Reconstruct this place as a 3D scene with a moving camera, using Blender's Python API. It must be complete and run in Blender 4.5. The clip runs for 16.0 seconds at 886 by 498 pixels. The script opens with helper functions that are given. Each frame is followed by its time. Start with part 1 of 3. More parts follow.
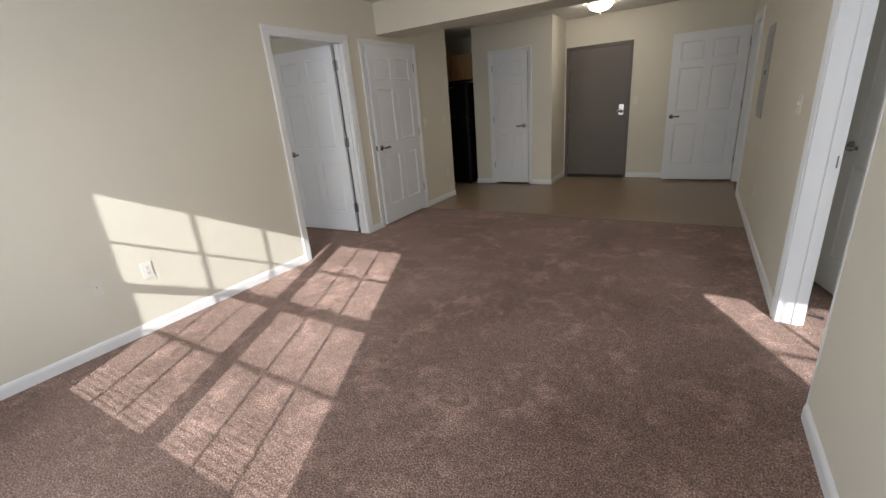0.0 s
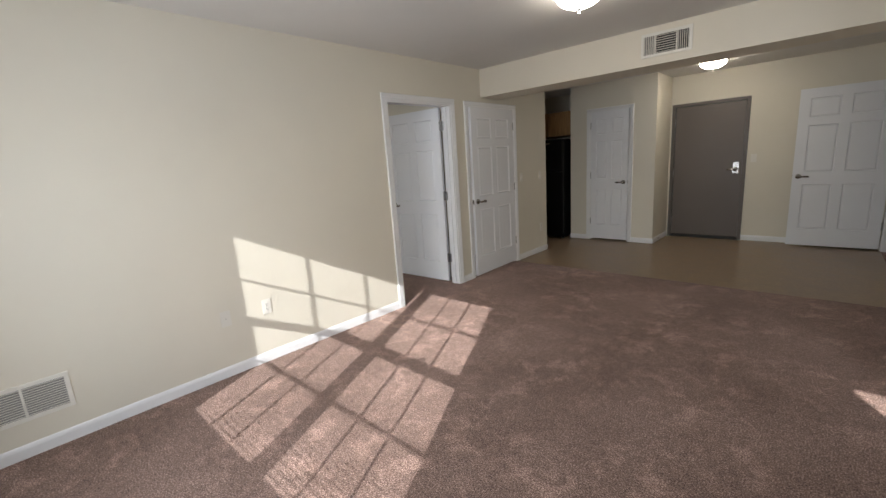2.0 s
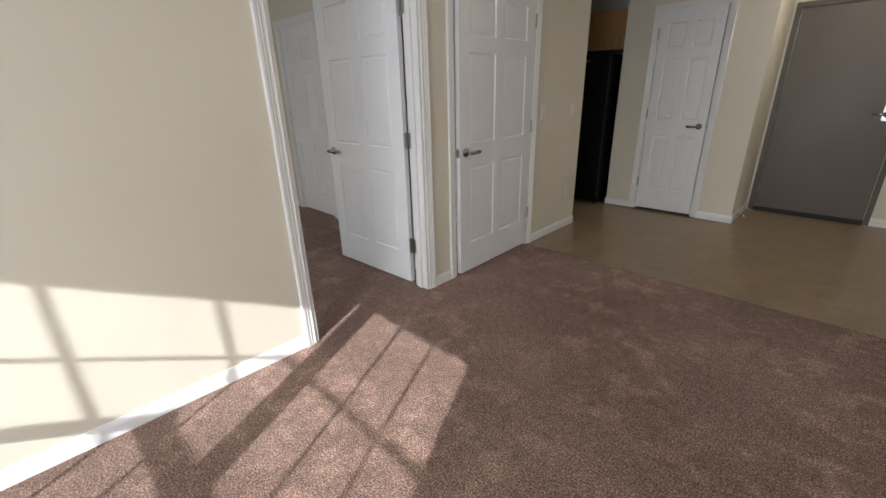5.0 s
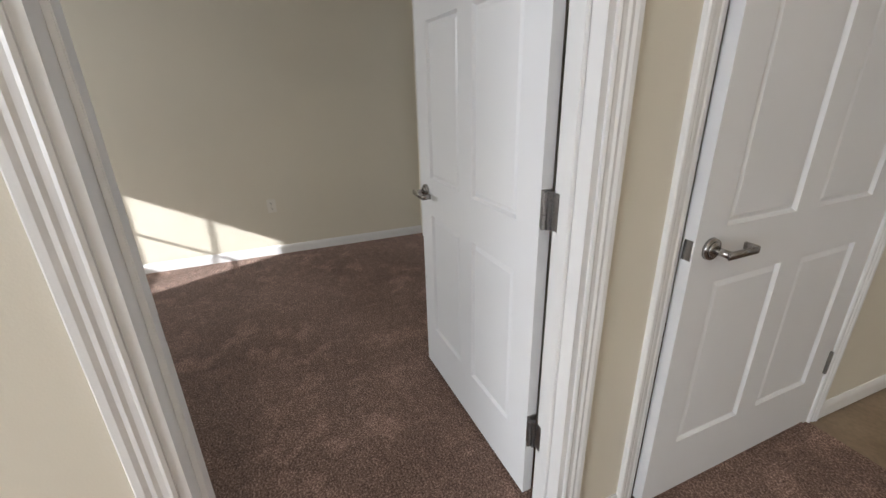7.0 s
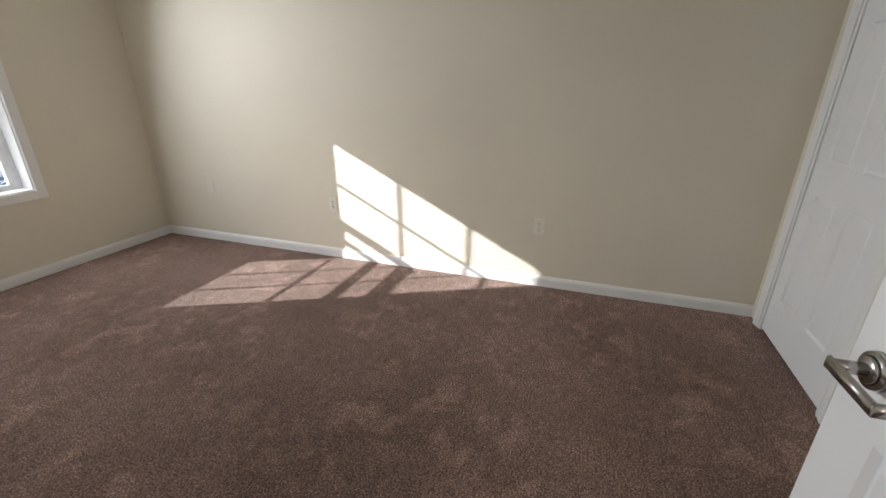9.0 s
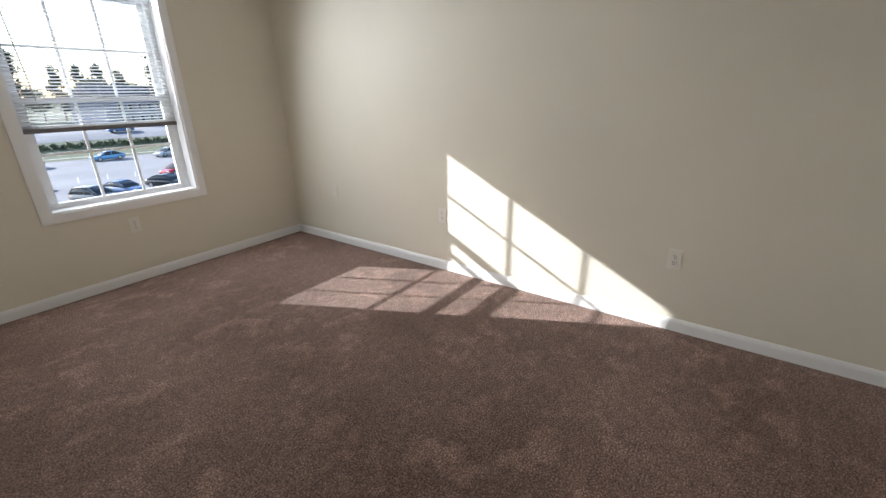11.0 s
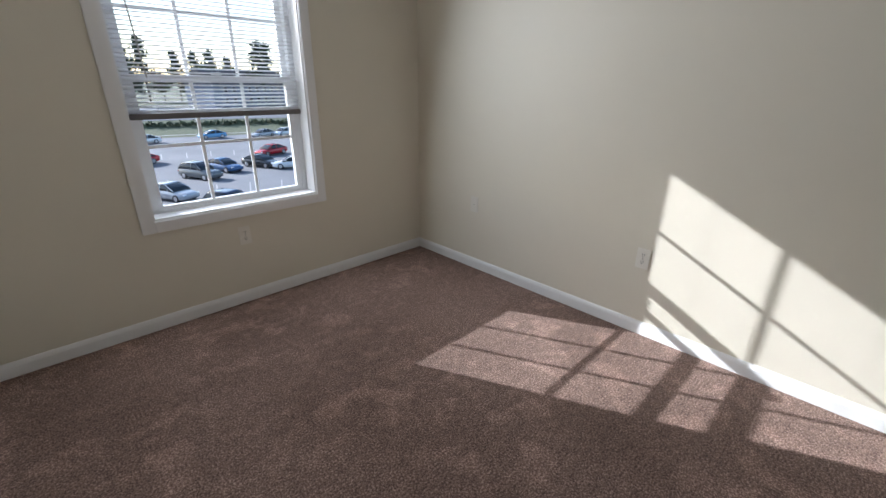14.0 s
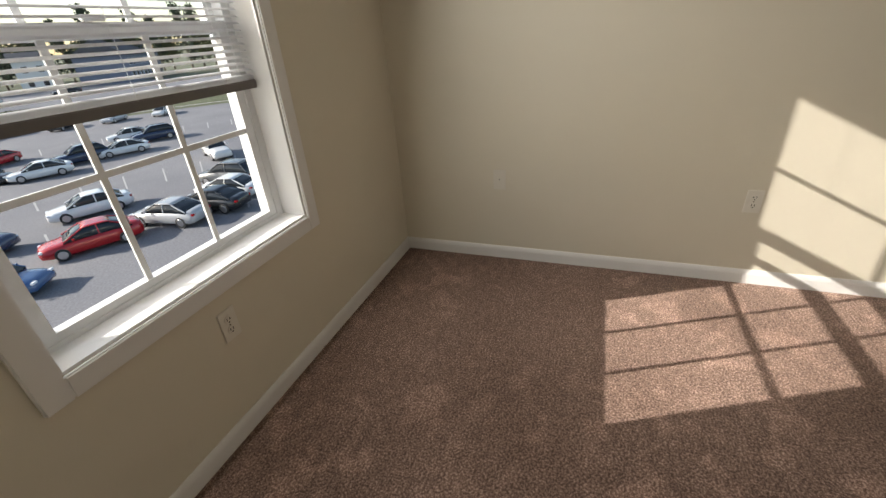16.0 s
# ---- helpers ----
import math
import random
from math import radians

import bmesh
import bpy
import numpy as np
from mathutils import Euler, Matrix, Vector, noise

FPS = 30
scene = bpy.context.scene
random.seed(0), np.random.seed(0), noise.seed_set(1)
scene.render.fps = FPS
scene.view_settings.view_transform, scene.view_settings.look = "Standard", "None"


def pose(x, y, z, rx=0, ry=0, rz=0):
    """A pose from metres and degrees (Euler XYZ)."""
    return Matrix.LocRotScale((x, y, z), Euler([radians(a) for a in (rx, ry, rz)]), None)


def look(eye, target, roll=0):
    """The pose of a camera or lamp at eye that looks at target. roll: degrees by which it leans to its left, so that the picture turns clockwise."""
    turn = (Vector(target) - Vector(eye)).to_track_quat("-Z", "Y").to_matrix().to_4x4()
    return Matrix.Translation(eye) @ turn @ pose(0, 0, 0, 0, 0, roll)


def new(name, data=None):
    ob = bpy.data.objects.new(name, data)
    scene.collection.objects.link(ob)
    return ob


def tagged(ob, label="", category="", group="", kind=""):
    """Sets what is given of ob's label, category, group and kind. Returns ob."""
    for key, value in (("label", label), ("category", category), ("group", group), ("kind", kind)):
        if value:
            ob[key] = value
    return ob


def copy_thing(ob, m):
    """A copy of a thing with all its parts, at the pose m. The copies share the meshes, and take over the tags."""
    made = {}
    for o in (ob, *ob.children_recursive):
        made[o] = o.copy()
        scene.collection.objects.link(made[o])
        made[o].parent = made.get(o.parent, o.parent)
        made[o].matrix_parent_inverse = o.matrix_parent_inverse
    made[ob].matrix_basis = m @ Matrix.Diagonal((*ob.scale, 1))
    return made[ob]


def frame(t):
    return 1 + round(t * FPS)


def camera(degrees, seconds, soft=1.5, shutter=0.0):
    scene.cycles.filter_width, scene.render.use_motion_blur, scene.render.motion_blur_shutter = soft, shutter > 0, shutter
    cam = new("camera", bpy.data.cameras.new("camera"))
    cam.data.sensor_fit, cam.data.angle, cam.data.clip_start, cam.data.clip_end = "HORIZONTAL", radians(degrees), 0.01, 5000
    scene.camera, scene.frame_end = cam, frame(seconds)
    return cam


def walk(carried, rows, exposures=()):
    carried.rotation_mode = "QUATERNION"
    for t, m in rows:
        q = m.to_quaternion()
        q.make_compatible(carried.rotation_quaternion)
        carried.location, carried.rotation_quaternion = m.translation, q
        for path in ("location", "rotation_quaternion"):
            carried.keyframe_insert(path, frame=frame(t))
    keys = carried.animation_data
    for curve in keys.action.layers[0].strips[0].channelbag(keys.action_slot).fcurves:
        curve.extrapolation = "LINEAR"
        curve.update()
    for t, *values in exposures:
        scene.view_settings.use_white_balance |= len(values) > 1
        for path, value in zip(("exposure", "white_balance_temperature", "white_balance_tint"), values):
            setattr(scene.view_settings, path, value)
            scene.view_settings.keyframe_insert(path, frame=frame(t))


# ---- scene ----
cam = camera(93.7, 16.0)
PATH = [
    (0, (3.195, -2.639, 1.363), (2.201, -1.032, 0.707), -4.7),
    (0.5, (3.187, -2.678, 1.369), (2.187, -1.064, 0.741), -4.3),
    (1, (3.158, -2.702, 1.407), (2.066, -1.113, 0.877), -4.0),
    (1.5, (3.133, -2.715, 1.439), (1.911, -1.198, 0.987), -4.0),
    (2, (3.122, -2.701, 1.445), (1.789, -1.268, 1.032), -3.9),
    (2.5, (3.136, -2.624, 1.438), (1.751, -1.257, 0.976), -4.3),
    (3, (3.063, -2.439, 1.401), (1.754, -1.026, 0.859), -4.3),
    (5.5, (1.692, -0.563, 1.359), (0.358, 0.731, 0.62), -0.6),
    (6, (1.397, -0.254, 1.363), (-0.015, 0.978, 0.664), -0.8),
    (6.5, (1.052, 0.013, 1.368), (-0.503, 1.059, 0.668), -2.2),
    (7, (0.722, 0.283, 1.351), (-1.018, 0.948, 0.621), -1.5),
    (7.5, (0.39, 0.445, 1.338), (-1.412, 0.898, 0.6), 0.7),
    (8, (0.085, 0.46, 1.352), (-1.76, 0.412, 0.585), 0.6),
    (8.5, (-0.103, 0.465, 1.331), (-1.901, -0.021, 0.599), 0.6),
    (9, (-0.274, 0.41, 1.323), (-2.034, -0.194, 0.591), 0.1),
    (9.5, (-0.368, 0.398, 1.31), (-2.039, -0.427, 0.583), -1.5),
    (10, (-0.415, 0.394, 1.311), (-2.024, -0.543, 0.582), -1.3),
    (12.5, (-0.582, 0.088, 1.379), (-1.939, -1.219, 0.709), -0.9),
    (13, (-0.629, -0.138, 1.345), (-1.928, -1.494, 0.656), -0.4),
    (13.5, (-0.763, -0.404, 1.341), (-2.013, -1.79, 0.624), -0.1),
    (14, (-0.771, -0.717, 1.317), (-2.071, -2.047, 0.581), 0.6),
    (14.5, (-0.72, -1.119, 1.333), (-2.011, -2.399, 0.499), -1.9),
    (15, (-0.747, -1.511, 1.292), (-2.026, -2.734, 0.359), -3.6),
    (15.5, (-0.733, -1.885, 1.261), (-2.204, -2.883, 0.345), -3.8),
    (16, (-0.778, -2.183, 1.277), (-2.424, -2.828, 0.342), -4.4),
]
EXPOSURES = ((0.0, 0.6, 6400, 10), (3.0, 0.65, 6400, 10), (5.5, 1.0, 6350, 10), (6.5, 1.22, 6350, 10), (7.5, 1.22, 6500, 10), (8.0, 1.25, 6700, 10), (8.5, 1.45, 6500, 10), (10.0, 1.45, 6300, 10),
             (12.5, 1.25, 6050, 10), (14.0, 0.95, 5950, 10), (15.0, 0.88, 6150, 10), (15.5, 0.9, 6400, 10), (16.0, 0.7, 7400, 10))
walk(cam, [(t, look(eye, target, roll)) for t, eye, target, roll in PATH], EXPOSURES)

# ---- world, sun, large lights ----
SUN = Vector((0.49, -1.0, 0.510)).normalized()
world = bpy.data.worlds.new("world")
scene.world = world
world.use_nodes = True
wn = world.node_tree
sky = wn.nodes.new("ShaderNodeTexSky")
sky.sky_type, sky.sun_disc = "NISHITA", False
sky.sun_elevation, sky.sun_rotation = math.asin(SUN.z), math.atan2(SUN.x, SUN.y)
wn.links.new(sky.outputs[0], wn.nodes["Background"].inputs[0])
wn.nodes["Background"].inputs[1].default_value = 0.15
sun_data = bpy.data.lights.new("sun", "SUN")
sun_data.energy, sun_data.angle, sun_data.color = 5.0, radians(0.4), (1.0, 0.995, 0.985)
sun = new("sun", sun_data)
sun.matrix_world = look(SUN * 60, (0, 0, 0))


def sky_lamp(name, x, z, w, h, power):
    d = bpy.data.lights.new(name, "AREA")
    d.shape, d.size, d.size_y, d.energy, d.color = "RECTANGLE", w, h, power, (0.86, 0.92, 1.0)
    o = new(name, d)
    o.matrix_world = look((x, -3.285, z), (x, 0.0, z - 0.3))
    return o


sky_lamp("sky_light_living", 1.85, 1.32, 1.8, 1.3, 32)
sky_lamp("sky_light_east", 5.6, 1.32, 0.9, 1.3, 24)
strip = bpy.data.lights.new("sky_light_bedroom", "AREA")
strip.shape, strip.size, strip.size_y, strip.energy, strip.color = "RECTANGLE", 0.92, 0.05, 14, (0.94, 0.97, 1.0)
new("sky_light_bedroom", strip).matrix_world = look((-1.61, -3.335, 1.992), (-1.61, -3.335 + 1.0, 1.992 - 0.45))
strip.spread = radians(150)


# ---- materials ----
def node_material(name):
    m = bpy.data.materials.new(name)
    m.use_nodes = True
    t = m.node_tree
    return m, t, t.nodes["Principled BSDF"]


def add_noise(t, scale, detail=4.0, coord="Object", rough=0.55):
    c = t.nodes.new("ShaderNodeTexCoord")
    n = t.nodes.new("ShaderNodeTexNoise")
    n.inputs["Scale"].default_value, n.inputs["Detail"].default_value = scale, detail
    n.inputs["Roughness"].default_value = rough
    t.links.new(c.outputs[coord], n.inputs["Vector"])
    return n


def ramp(t, source, stops):
    r = t.nodes.new("ShaderNodeValToRGB")
    r.color_ramp.elements[0].position, r.color_ramp.elements[0].color = stops[0][0], (*stops[0][1], 1)
    r.color_ramp.elements[1].position, r.color_ramp.elements[1].color = stops[-1][0], (*stops[-1][1], 1)
    for p, c in stops[1:-1]:
        e = r.color_ramp.elements.new(p)
        e.color = (*c, 1)
    t.links.new(source, r.inputs[0])
    return r


def mix(t, fac, a, b, kind="MIX"):
    m = t.nodes.new("ShaderNodeMix")
    m.data_type, m.blend_type = "RGBA", kind
    for s, v in ((m.inputs[0], fac), (m.inputs[6], a), (m.inputs[7], b)):
        if isinstance(v, (int, float)):
            s.default_value = v
        elif isinstance(v, tuple):
            s.default_value = (*v, 1)
        else:
            t.links.new(v, s)
    return m.outputs[2]


def bump(t, p, height, strength, distance, chain=None):
    b = t.nodes.new("ShaderNodeBump")
    b.inputs["Strength"].default_value, b.inputs["Distance"].default_value = strength, distance
    t.links.new(height, b.inputs["Height"])
    if chain:
        t.links.new(chain.outputs[0], b.inputs["Normal"])
    t.links.new(b.outputs[0], p.inputs["Normal"])
    return b


def paint(name, colour, rough=0.55, vary=0.05, grain=220.0, relief=0.12, stain=1.3):
    """Rolled or sprayed paint: fine orange peel, faint uneven patches."""
    m, t, p = node_material(name)
    big, fine = add_noise(t, stain, 5), add_noise(t, grain, 2)
    dark = tuple(c * (1 - vary) for c in colour)
    light = tuple(min(1, c * (1 + vary)) for c in colour)
    r = ramp(t, big.outputs[0], [(0.3, dark), (0.7, light)])
    t.links.new(r.outputs[0], p.inputs["Base Color"])
    rr = ramp(t, add_noise(t, stain * 6, 3).outputs[0], [(0.3, (rough - 0.06,) * 3), (0.7, (rough + 0.06,) * 3)])
    t.links.new(rr.outputs[0], p.inputs["Roughness"])
    bump(t, p, fine.outputs[0], relief, 0.002)
    return m


def plain(name, colour, rough=0.5, metal=0.0, vary=0.1, scale=30.0):
    m, t, p = node_material(name)
    r = ramp(t, add_noise(t, scale, 4).outputs[0], [(0.3, tuple(c * (1 - vary) for c in colour)), (0.7, tuple(min(1, c * (1 + vary)) for c in colour))])
    t.links.new(r.outputs[0], p.inputs["Base Color"])
    p.inputs["Roughness"].default_value, p.inputs["Metallic"].default_value = rough, metal
    return m


def carpet_material():
    """Cut pile: tufts of about a centimetre, fine fibre specks, and sparse scuffed footprints where the pile leans."""
    m, t, p = node_material("carpet")
    tuft, fine, wide = add_noise(t, 130, 4, rough=0.7), add_noise(t, 400, 3), add_noise(t, 1.1, 4)
    blot, edge = add_noise(t, 6.5, 2, rough=0.5), add_noise(t, 1.5, 2)
    blot.inputs["Distortion"].default_value = 0.25
    base = ramp(t, tuft.outputs[0], [(0.29, (0.056, 0.032, 0.023)), (0.48, (0.183, 0.119, 0.095)), (0.64, (0.47, 0.338, 0.285))])
    foot = ramp(t, blot.outputs[0], [(0.50, (1.0, 1.0, 1.0)), (0.64, (1.42, 1.42, 1.43))])
    where = ramp(t, edge.outputs[0], [(0.40, (0.0, 0.0, 0.0)), (0.56, (1.0, 1.0, 1.0))])
    worn = mix(t, where.outputs[0], (1.0, 1.0, 1.0), foot.outputs[0])
    c = mix(t, 1.0, base.outputs[0], worn, "MULTIPLY")
    pile = ramp(t, wide.outputs[0], [(0.35, (0.80, 0.77, 0.75)), (0.65, (1.14, 1.14, 1.14))])
    lump = ramp(t, add_noise(t, 26, 2).outputs[0], [(0.35, (0.86, 0.85, 0.84)), (0.65, (1.12, 1.12, 1.12))])
    c = mix(t, 1.0, c, lump.outputs[0], "MULTIPLY")
    c = mix(t, 1.0, c, pile.outputs[0], "MULTIPLY")
    speck = ramp(t, fine.outputs[0], [(0.38, (0.66, 0.64, 0.62)), (0.62, (1.28, 1.28, 1.28))])
    c = mix(t, 1.0, c, speck.outputs[0], "MULTIPLY")
    t.links.new(c, p.inputs["Base Color"])
    p.inputs["Roughness"].default_value = 0.95
    p.inputs["Diffuse Roughness"].default_value = 1.0
    p.inputs["Specular IOR Level"].default_value = 0.1
    p.inputs["Sheen Weight"].default_value = 0.08
    p.inputs["Sheen Roughness"].default_value = 0.5
    b = bump(t, p, tuft.outputs[0], 0.8, 0.009)
    bump(t, p, fine.outputs[0], 0.4, 0.003, b)
    return m


def vinyl_material():
    m, t, p = node_material("vinyl")
    n, s = add_noise(t, 6, 6), add_noise(t, 60, 4)
    r = ramp(t, n.outputs[0], [(0.3, (0.23, 0.165, 0.105)), (0.7, (0.33, 0.245, 0.165))])
    q = ramp(t, s.outputs[0], [(0.3, (0.85, 0.85, 0.85)), (0.7, (1.1, 1.1, 1.1))])
    t.links.new(mix(t, 1.0, r.outputs[0], q.outputs[0], "MULTIPLY"), p.inputs["Base Color"])
    rr = ramp(t, n.outputs[0], [(0.3, (0.28,) * 3), (0.7, (0.42,) * 3)])
    t.links.new(rr.outputs[0], p.inputs["Roughness"])
    bump(t, p, s.outputs[0], 0.08, 0.001)
    return m


def wood_material():
    m, t, p = node_material("oak")
    c = t.nodes.new("ShaderNodeTexCoord")
    mp = t.nodes.new("ShaderNodeMapping")
    mp.inputs["Scale"].default_value = (14, 14, 1.2)
    n = t.nodes.new("ShaderNodeTexNoise")
    n.inputs["Scale"].default_value, n.inputs["Detail"].default_value = 4, 6
    t.links.new(c.outputs["Object"], mp.inputs[0])
    t.links.new(mp.outputs[0], n.inputs["Vector"])
    r = ramp(t, n.outputs[0], [(0.3, (0.28, 0.15, 0.06)), (0.7, (0.45, 0.27, 0.12))])
    t.links.new(r.outputs[0], p.inputs["Base Color"])
    p.inputs["Roughness"].default_value = 0.4
    return m


def glass_material(name, tint, rough=0.0):
    m, t, p = node_material(name)
    p.inputs["Base Color"].default_value = (*tint, 1)
    p.inputs["Transmission Weight"].default_value, p.inputs["Roughness"].default_value = 1.0, rough
    p.inputs["IOR"].default_value = 1.02
    return m


def asphalt_material():
    m, t, p = node_material("asphalt")
    a, b = add_noise(t, 0.12, 5), add_noise(t, 9, 4)
    r = ramp(t, a.outputs[0], [(0.3, (0.15, 0.15, 0.165)), (0.7, (0.20, 0.20, 0.212))])
    q = ramp(t, b.outputs[0], [(0.3, (0.8, 0.8, 0.8)), (0.7, (1.2, 1.2, 1.2))])
    t.links.new(mix(t, 1.0, r.outputs[0], q.outputs[0], "MULTIPLY"), p.inputs["Base Color"])
    p.inputs["Roughness"].default_value = 0.9
    return m


def foliage_material(name, dark, light):
    m, t, p = node_material(name)
    g = t.nodes.new("ShaderNodeNewGeometry")
    r = ramp(t, g.outputs["Random Per Island"], [(0.0, dark), (1.0, light)])
    t.links.new(r.outputs[0], p.inputs["Base Color"])
    p.inputs["Roughness"].default_value = 0.8
    return m


def glow_material():
    m, t, p = node_material("lamp_glass")
    p.inputs["Base Color"].default_value = (0.85, 0.82, 0.76, 1)
    p.inputs["Roughness"].default_value = 0.3
    p.inputs["Emission Color"].default_value = (1.0, 0.90, 0.76, 1)
    p.inputs["Emission Strength"].default_value = 21.0
    return m


def slat_material():
    """Thin white vinyl that lets some daylight through."""
    m, t, p = node_material("slat_vinyl")
    r = ramp(t, add_noise(t, 12, 3).outputs[0], [(0.3, (0.80, 0.81, 0.83)), (0.7, (0.85, 0.86, 0.87))])
    t.links.new(r.outputs[0], p.inputs["Base Color"])
    p.inputs["Roughness"].default_value = 0.45
    tr = t.nodes.new("ShaderNodeBsdfTranslucent")
    t.links.new(r.outputs[0], tr.inputs["Color"])
    mx = t.nodes.new("ShaderNodeMixShader")
    mx.inputs[0].default_value = 0.5
    t.links.new(p.outputs[0], mx.inputs[1])
    t.links.new(tr.outputs[0], mx.inputs[2])
    t.links.new(mx.outputs[0], t.nodes["Material Output"].inputs["Surface"])
    return m


WALL = paint("wall_paint", (0.70, 0.655, 0.552), 0.6, 0.025)
CEIL = paint("ceiling_paint", (0.76, 0.74, 0.71), 0.7, 0.02, 120.0, 0.3)
TRIM = paint("trim_paint", (0.80, 0.80, 0.80), 0.35, 0.02, 300.0, 0.05)
DOOR = paint("door_paint", (0.80, 0.81, 0.83), 0.38, 0.02, 160.0, 0.10)
STEEL_DOOR = paint("steel_door_paint", (0.125, 0.102, 0.085), 0.42, 0.05, 260.0, 0.08)
STEEL_FRAME = paint("steel_frame_paint", (0.105, 0.085, 0.070), 0.4, 0.05, 260.0, 0.08)
VINYL_WHITE = plain("white_vinyl", (0.80, 0.82, 0.84), 0.35, 0, 0.02)
SLAT = slat_material()
# Dark colour holds the shade on the room side of the backlit bottom rail.
SHADED_RAIL = plain("shaded_rail_vinyl", (0.14, 0.13, 0.125), 0.5, 0, 0.05)
COVER = paint("painted_cover", (0.71, 0.68, 0.61), 0.5, 0.02)
NICKEL = plain("satin_nickel", (0.44, 0.425, 0.41), 0.26, 1.0, 0.06, 200)
HINGE = plain("hinge_steel", (0.36, 0.355, 0.35), 0.35, 1.0, 0.12, 160)
DARK = plain("dark_slot", (0.02, 0.02, 0.02), 0.7)
RUBBER = plain("rubber", (0.025, 0.025, 0.025), 0.75)
PLATE = plain("plate_plastic", (0.76, 0.73, 0.66), 0.35, 0, 0.02)
BLACK = plain("black_enamel", (0.004, 0.004, 0.0045), 0.3)
BLACK.node_tree.nodes["Principled BSDF"].inputs["Specular IOR Level"].default_value = 0.2
PANEL_GREY = plain("grey_panel", (0.34, 0.33, 0.31), 0.4, 0.3)
CARPET, VINYL, OAK = carpet_material(), vinyl_material(), wood_material()
PANE = glass_material("window_glass", (0.97, 0.985, 1.0))
LAMP_GLASS = glow_material()
ASPHALT = asphalt_material()
LINE = plain("road_paint", (0.36, 0.36, 0.355), 0.8, 0, 0.15, 3)
GRASS = plain("grass", (0.105, 0.115, 0.062), 0.9, 0, 0.35, 2)
CONCRETE = plain("concrete", (0.42, 0.41, 0.39), 0.85, 0, 0.12, 2)
BARK = plain("bark", (0.10, 0.075, 0.055), 0.9, 0, 0.3, 12)
LEAF = foliage_material("leaf", (0.035, 0.055, 0.02), (0.10, 0.115, 0.04))
NEEDLE = foliage_material("needle", (0.015, 0.032, 0.018), (0.05, 0.075, 0.035))
HEDGE = foliage_material("hedge_leaf", (0.05, 0.062, 0.032), (0.12, 0.13, 0.07))
SIDING = paint("siding", (0.17, 0.20, 0.27), 0.7, 0.06, 20.0, 0.2)
ROOFING = plain("roofing", (0.10, 0.10, 0.11), 0.9, 0, 0.2, 3)
CAR_GLASS = plain("car_glass", (0.02, 0.025, 0.03), 0.08)
RIM = plain("rim_alloy", (0.5, 0.5, 0.52), 0.3, 0.9)
TAIL = plain("tail_light", (0.35, 0.01, 0.012), 0.2)
HEAD = plain("head_light", (0.75, 0.77, 0.8), 0.1)


# ---- building blocks ----
def add_box(bm, x0, y0, z0, x1, y1, z1, bevel=0.0):
    vs = [bm.verts.new((x, y, z)) for x in (x0, x1) for y in (y0, y1) for z in (z0, z1)]
    fs = [bm.faces.new([vs[i] for i in q]) for q in ((0, 1, 3, 2), (4, 6, 7, 5), (0, 4, 5, 1), (2, 3, 7, 6), (0, 2, 6, 4), (1, 5, 7, 3))]
    if bevel:
        bmesh.ops.bevel(bm, geom=list({e for f in fs for e in f.edges}), offset=bevel, segments=2, affect="EDGES", clamp_overlap=True)
    return bm


def box(x0, y0, z0, x1, y1, z1, bevel=0.0):
    return add_box(bmesh.new(), x0, y0, z0, x1, y1, z1, bevel)


def rod(a, b, r0, r1=None, n=14):
    bm = bmesh.new()
    add_rod(bm, a, b, r0, r1, n)
    return bm


def add_rod(bm, a, b, r0, r1=None, n=14):
    a, b = Vector(a), Vector(b)
    d = b - a
    m = Matrix.Translation((a + b) / 2) @ d.to_track_quat("Z", "Y").to_matrix().to_4x4()
    bmesh.ops.create_cone(bm, cap_ends=True, segments=n, radius1=r0, radius2=r0 if r1 is None else r1, depth=d.length, matrix=m)


def prism(points, x0, x1, bevel=0.0):
    """A side outline of (y, z) points, drawn out along x."""
    bm = bmesh.new()
    a = [bm.verts.new((x0, y, z)) for y, z in points]
    b = [bm.verts.new((x1, y, z)) for y, z in points]
    bm.faces.new(a), bm.faces.new(b[::-1])
    for i in range(len(a)):
        j = (i + 1) % len(a)
        bm.faces.new((a[i], b[i], b[j], a[j]))
    bmesh.ops.recalc_face_normals(bm, faces=bm.faces[:])
    if bevel:
        bmesh.ops.bevel(bm, geom=bm.edges[:], offset=bevel, segments=2, affect="EDGES", clamp_overlap=True)
    return bm


def mesh_of(name, bm, material, smooth=False):
    me = bpy.data.meshes.new(name)
    bmesh.ops.recalc_face_normals(bm, faces=bm.faces[:])
    bm.to_mesh(me)
    bm.free()
    me.materials.append(material)
    if smooth:
        me.polygons.foreach_set("use_smooth", [True] * len(me.polygons))
    return me


def part(name, bm, material, parent, label="", at=None, smooth=False):
    ob = new(name, mesh_of(name, bm, material, smooth))
    ob.parent = parent
    if at is not None:
        ob.matrix_basis = at
    return tagged(ob, label) if label else ob


def thing(name, label, category, at=None, group="", kind=""):
    ob = new(name)
    ob.empty_display_size = 0.1
    if at is not None:
        ob.matrix_basis = at
    return tagged(ob, label, category, group, kind)


def setting(name, bm, material, label, category, smooth=False):
    return tagged(new(name, mesh_of(name, bm, material, smooth)), label, category, "", "structure")


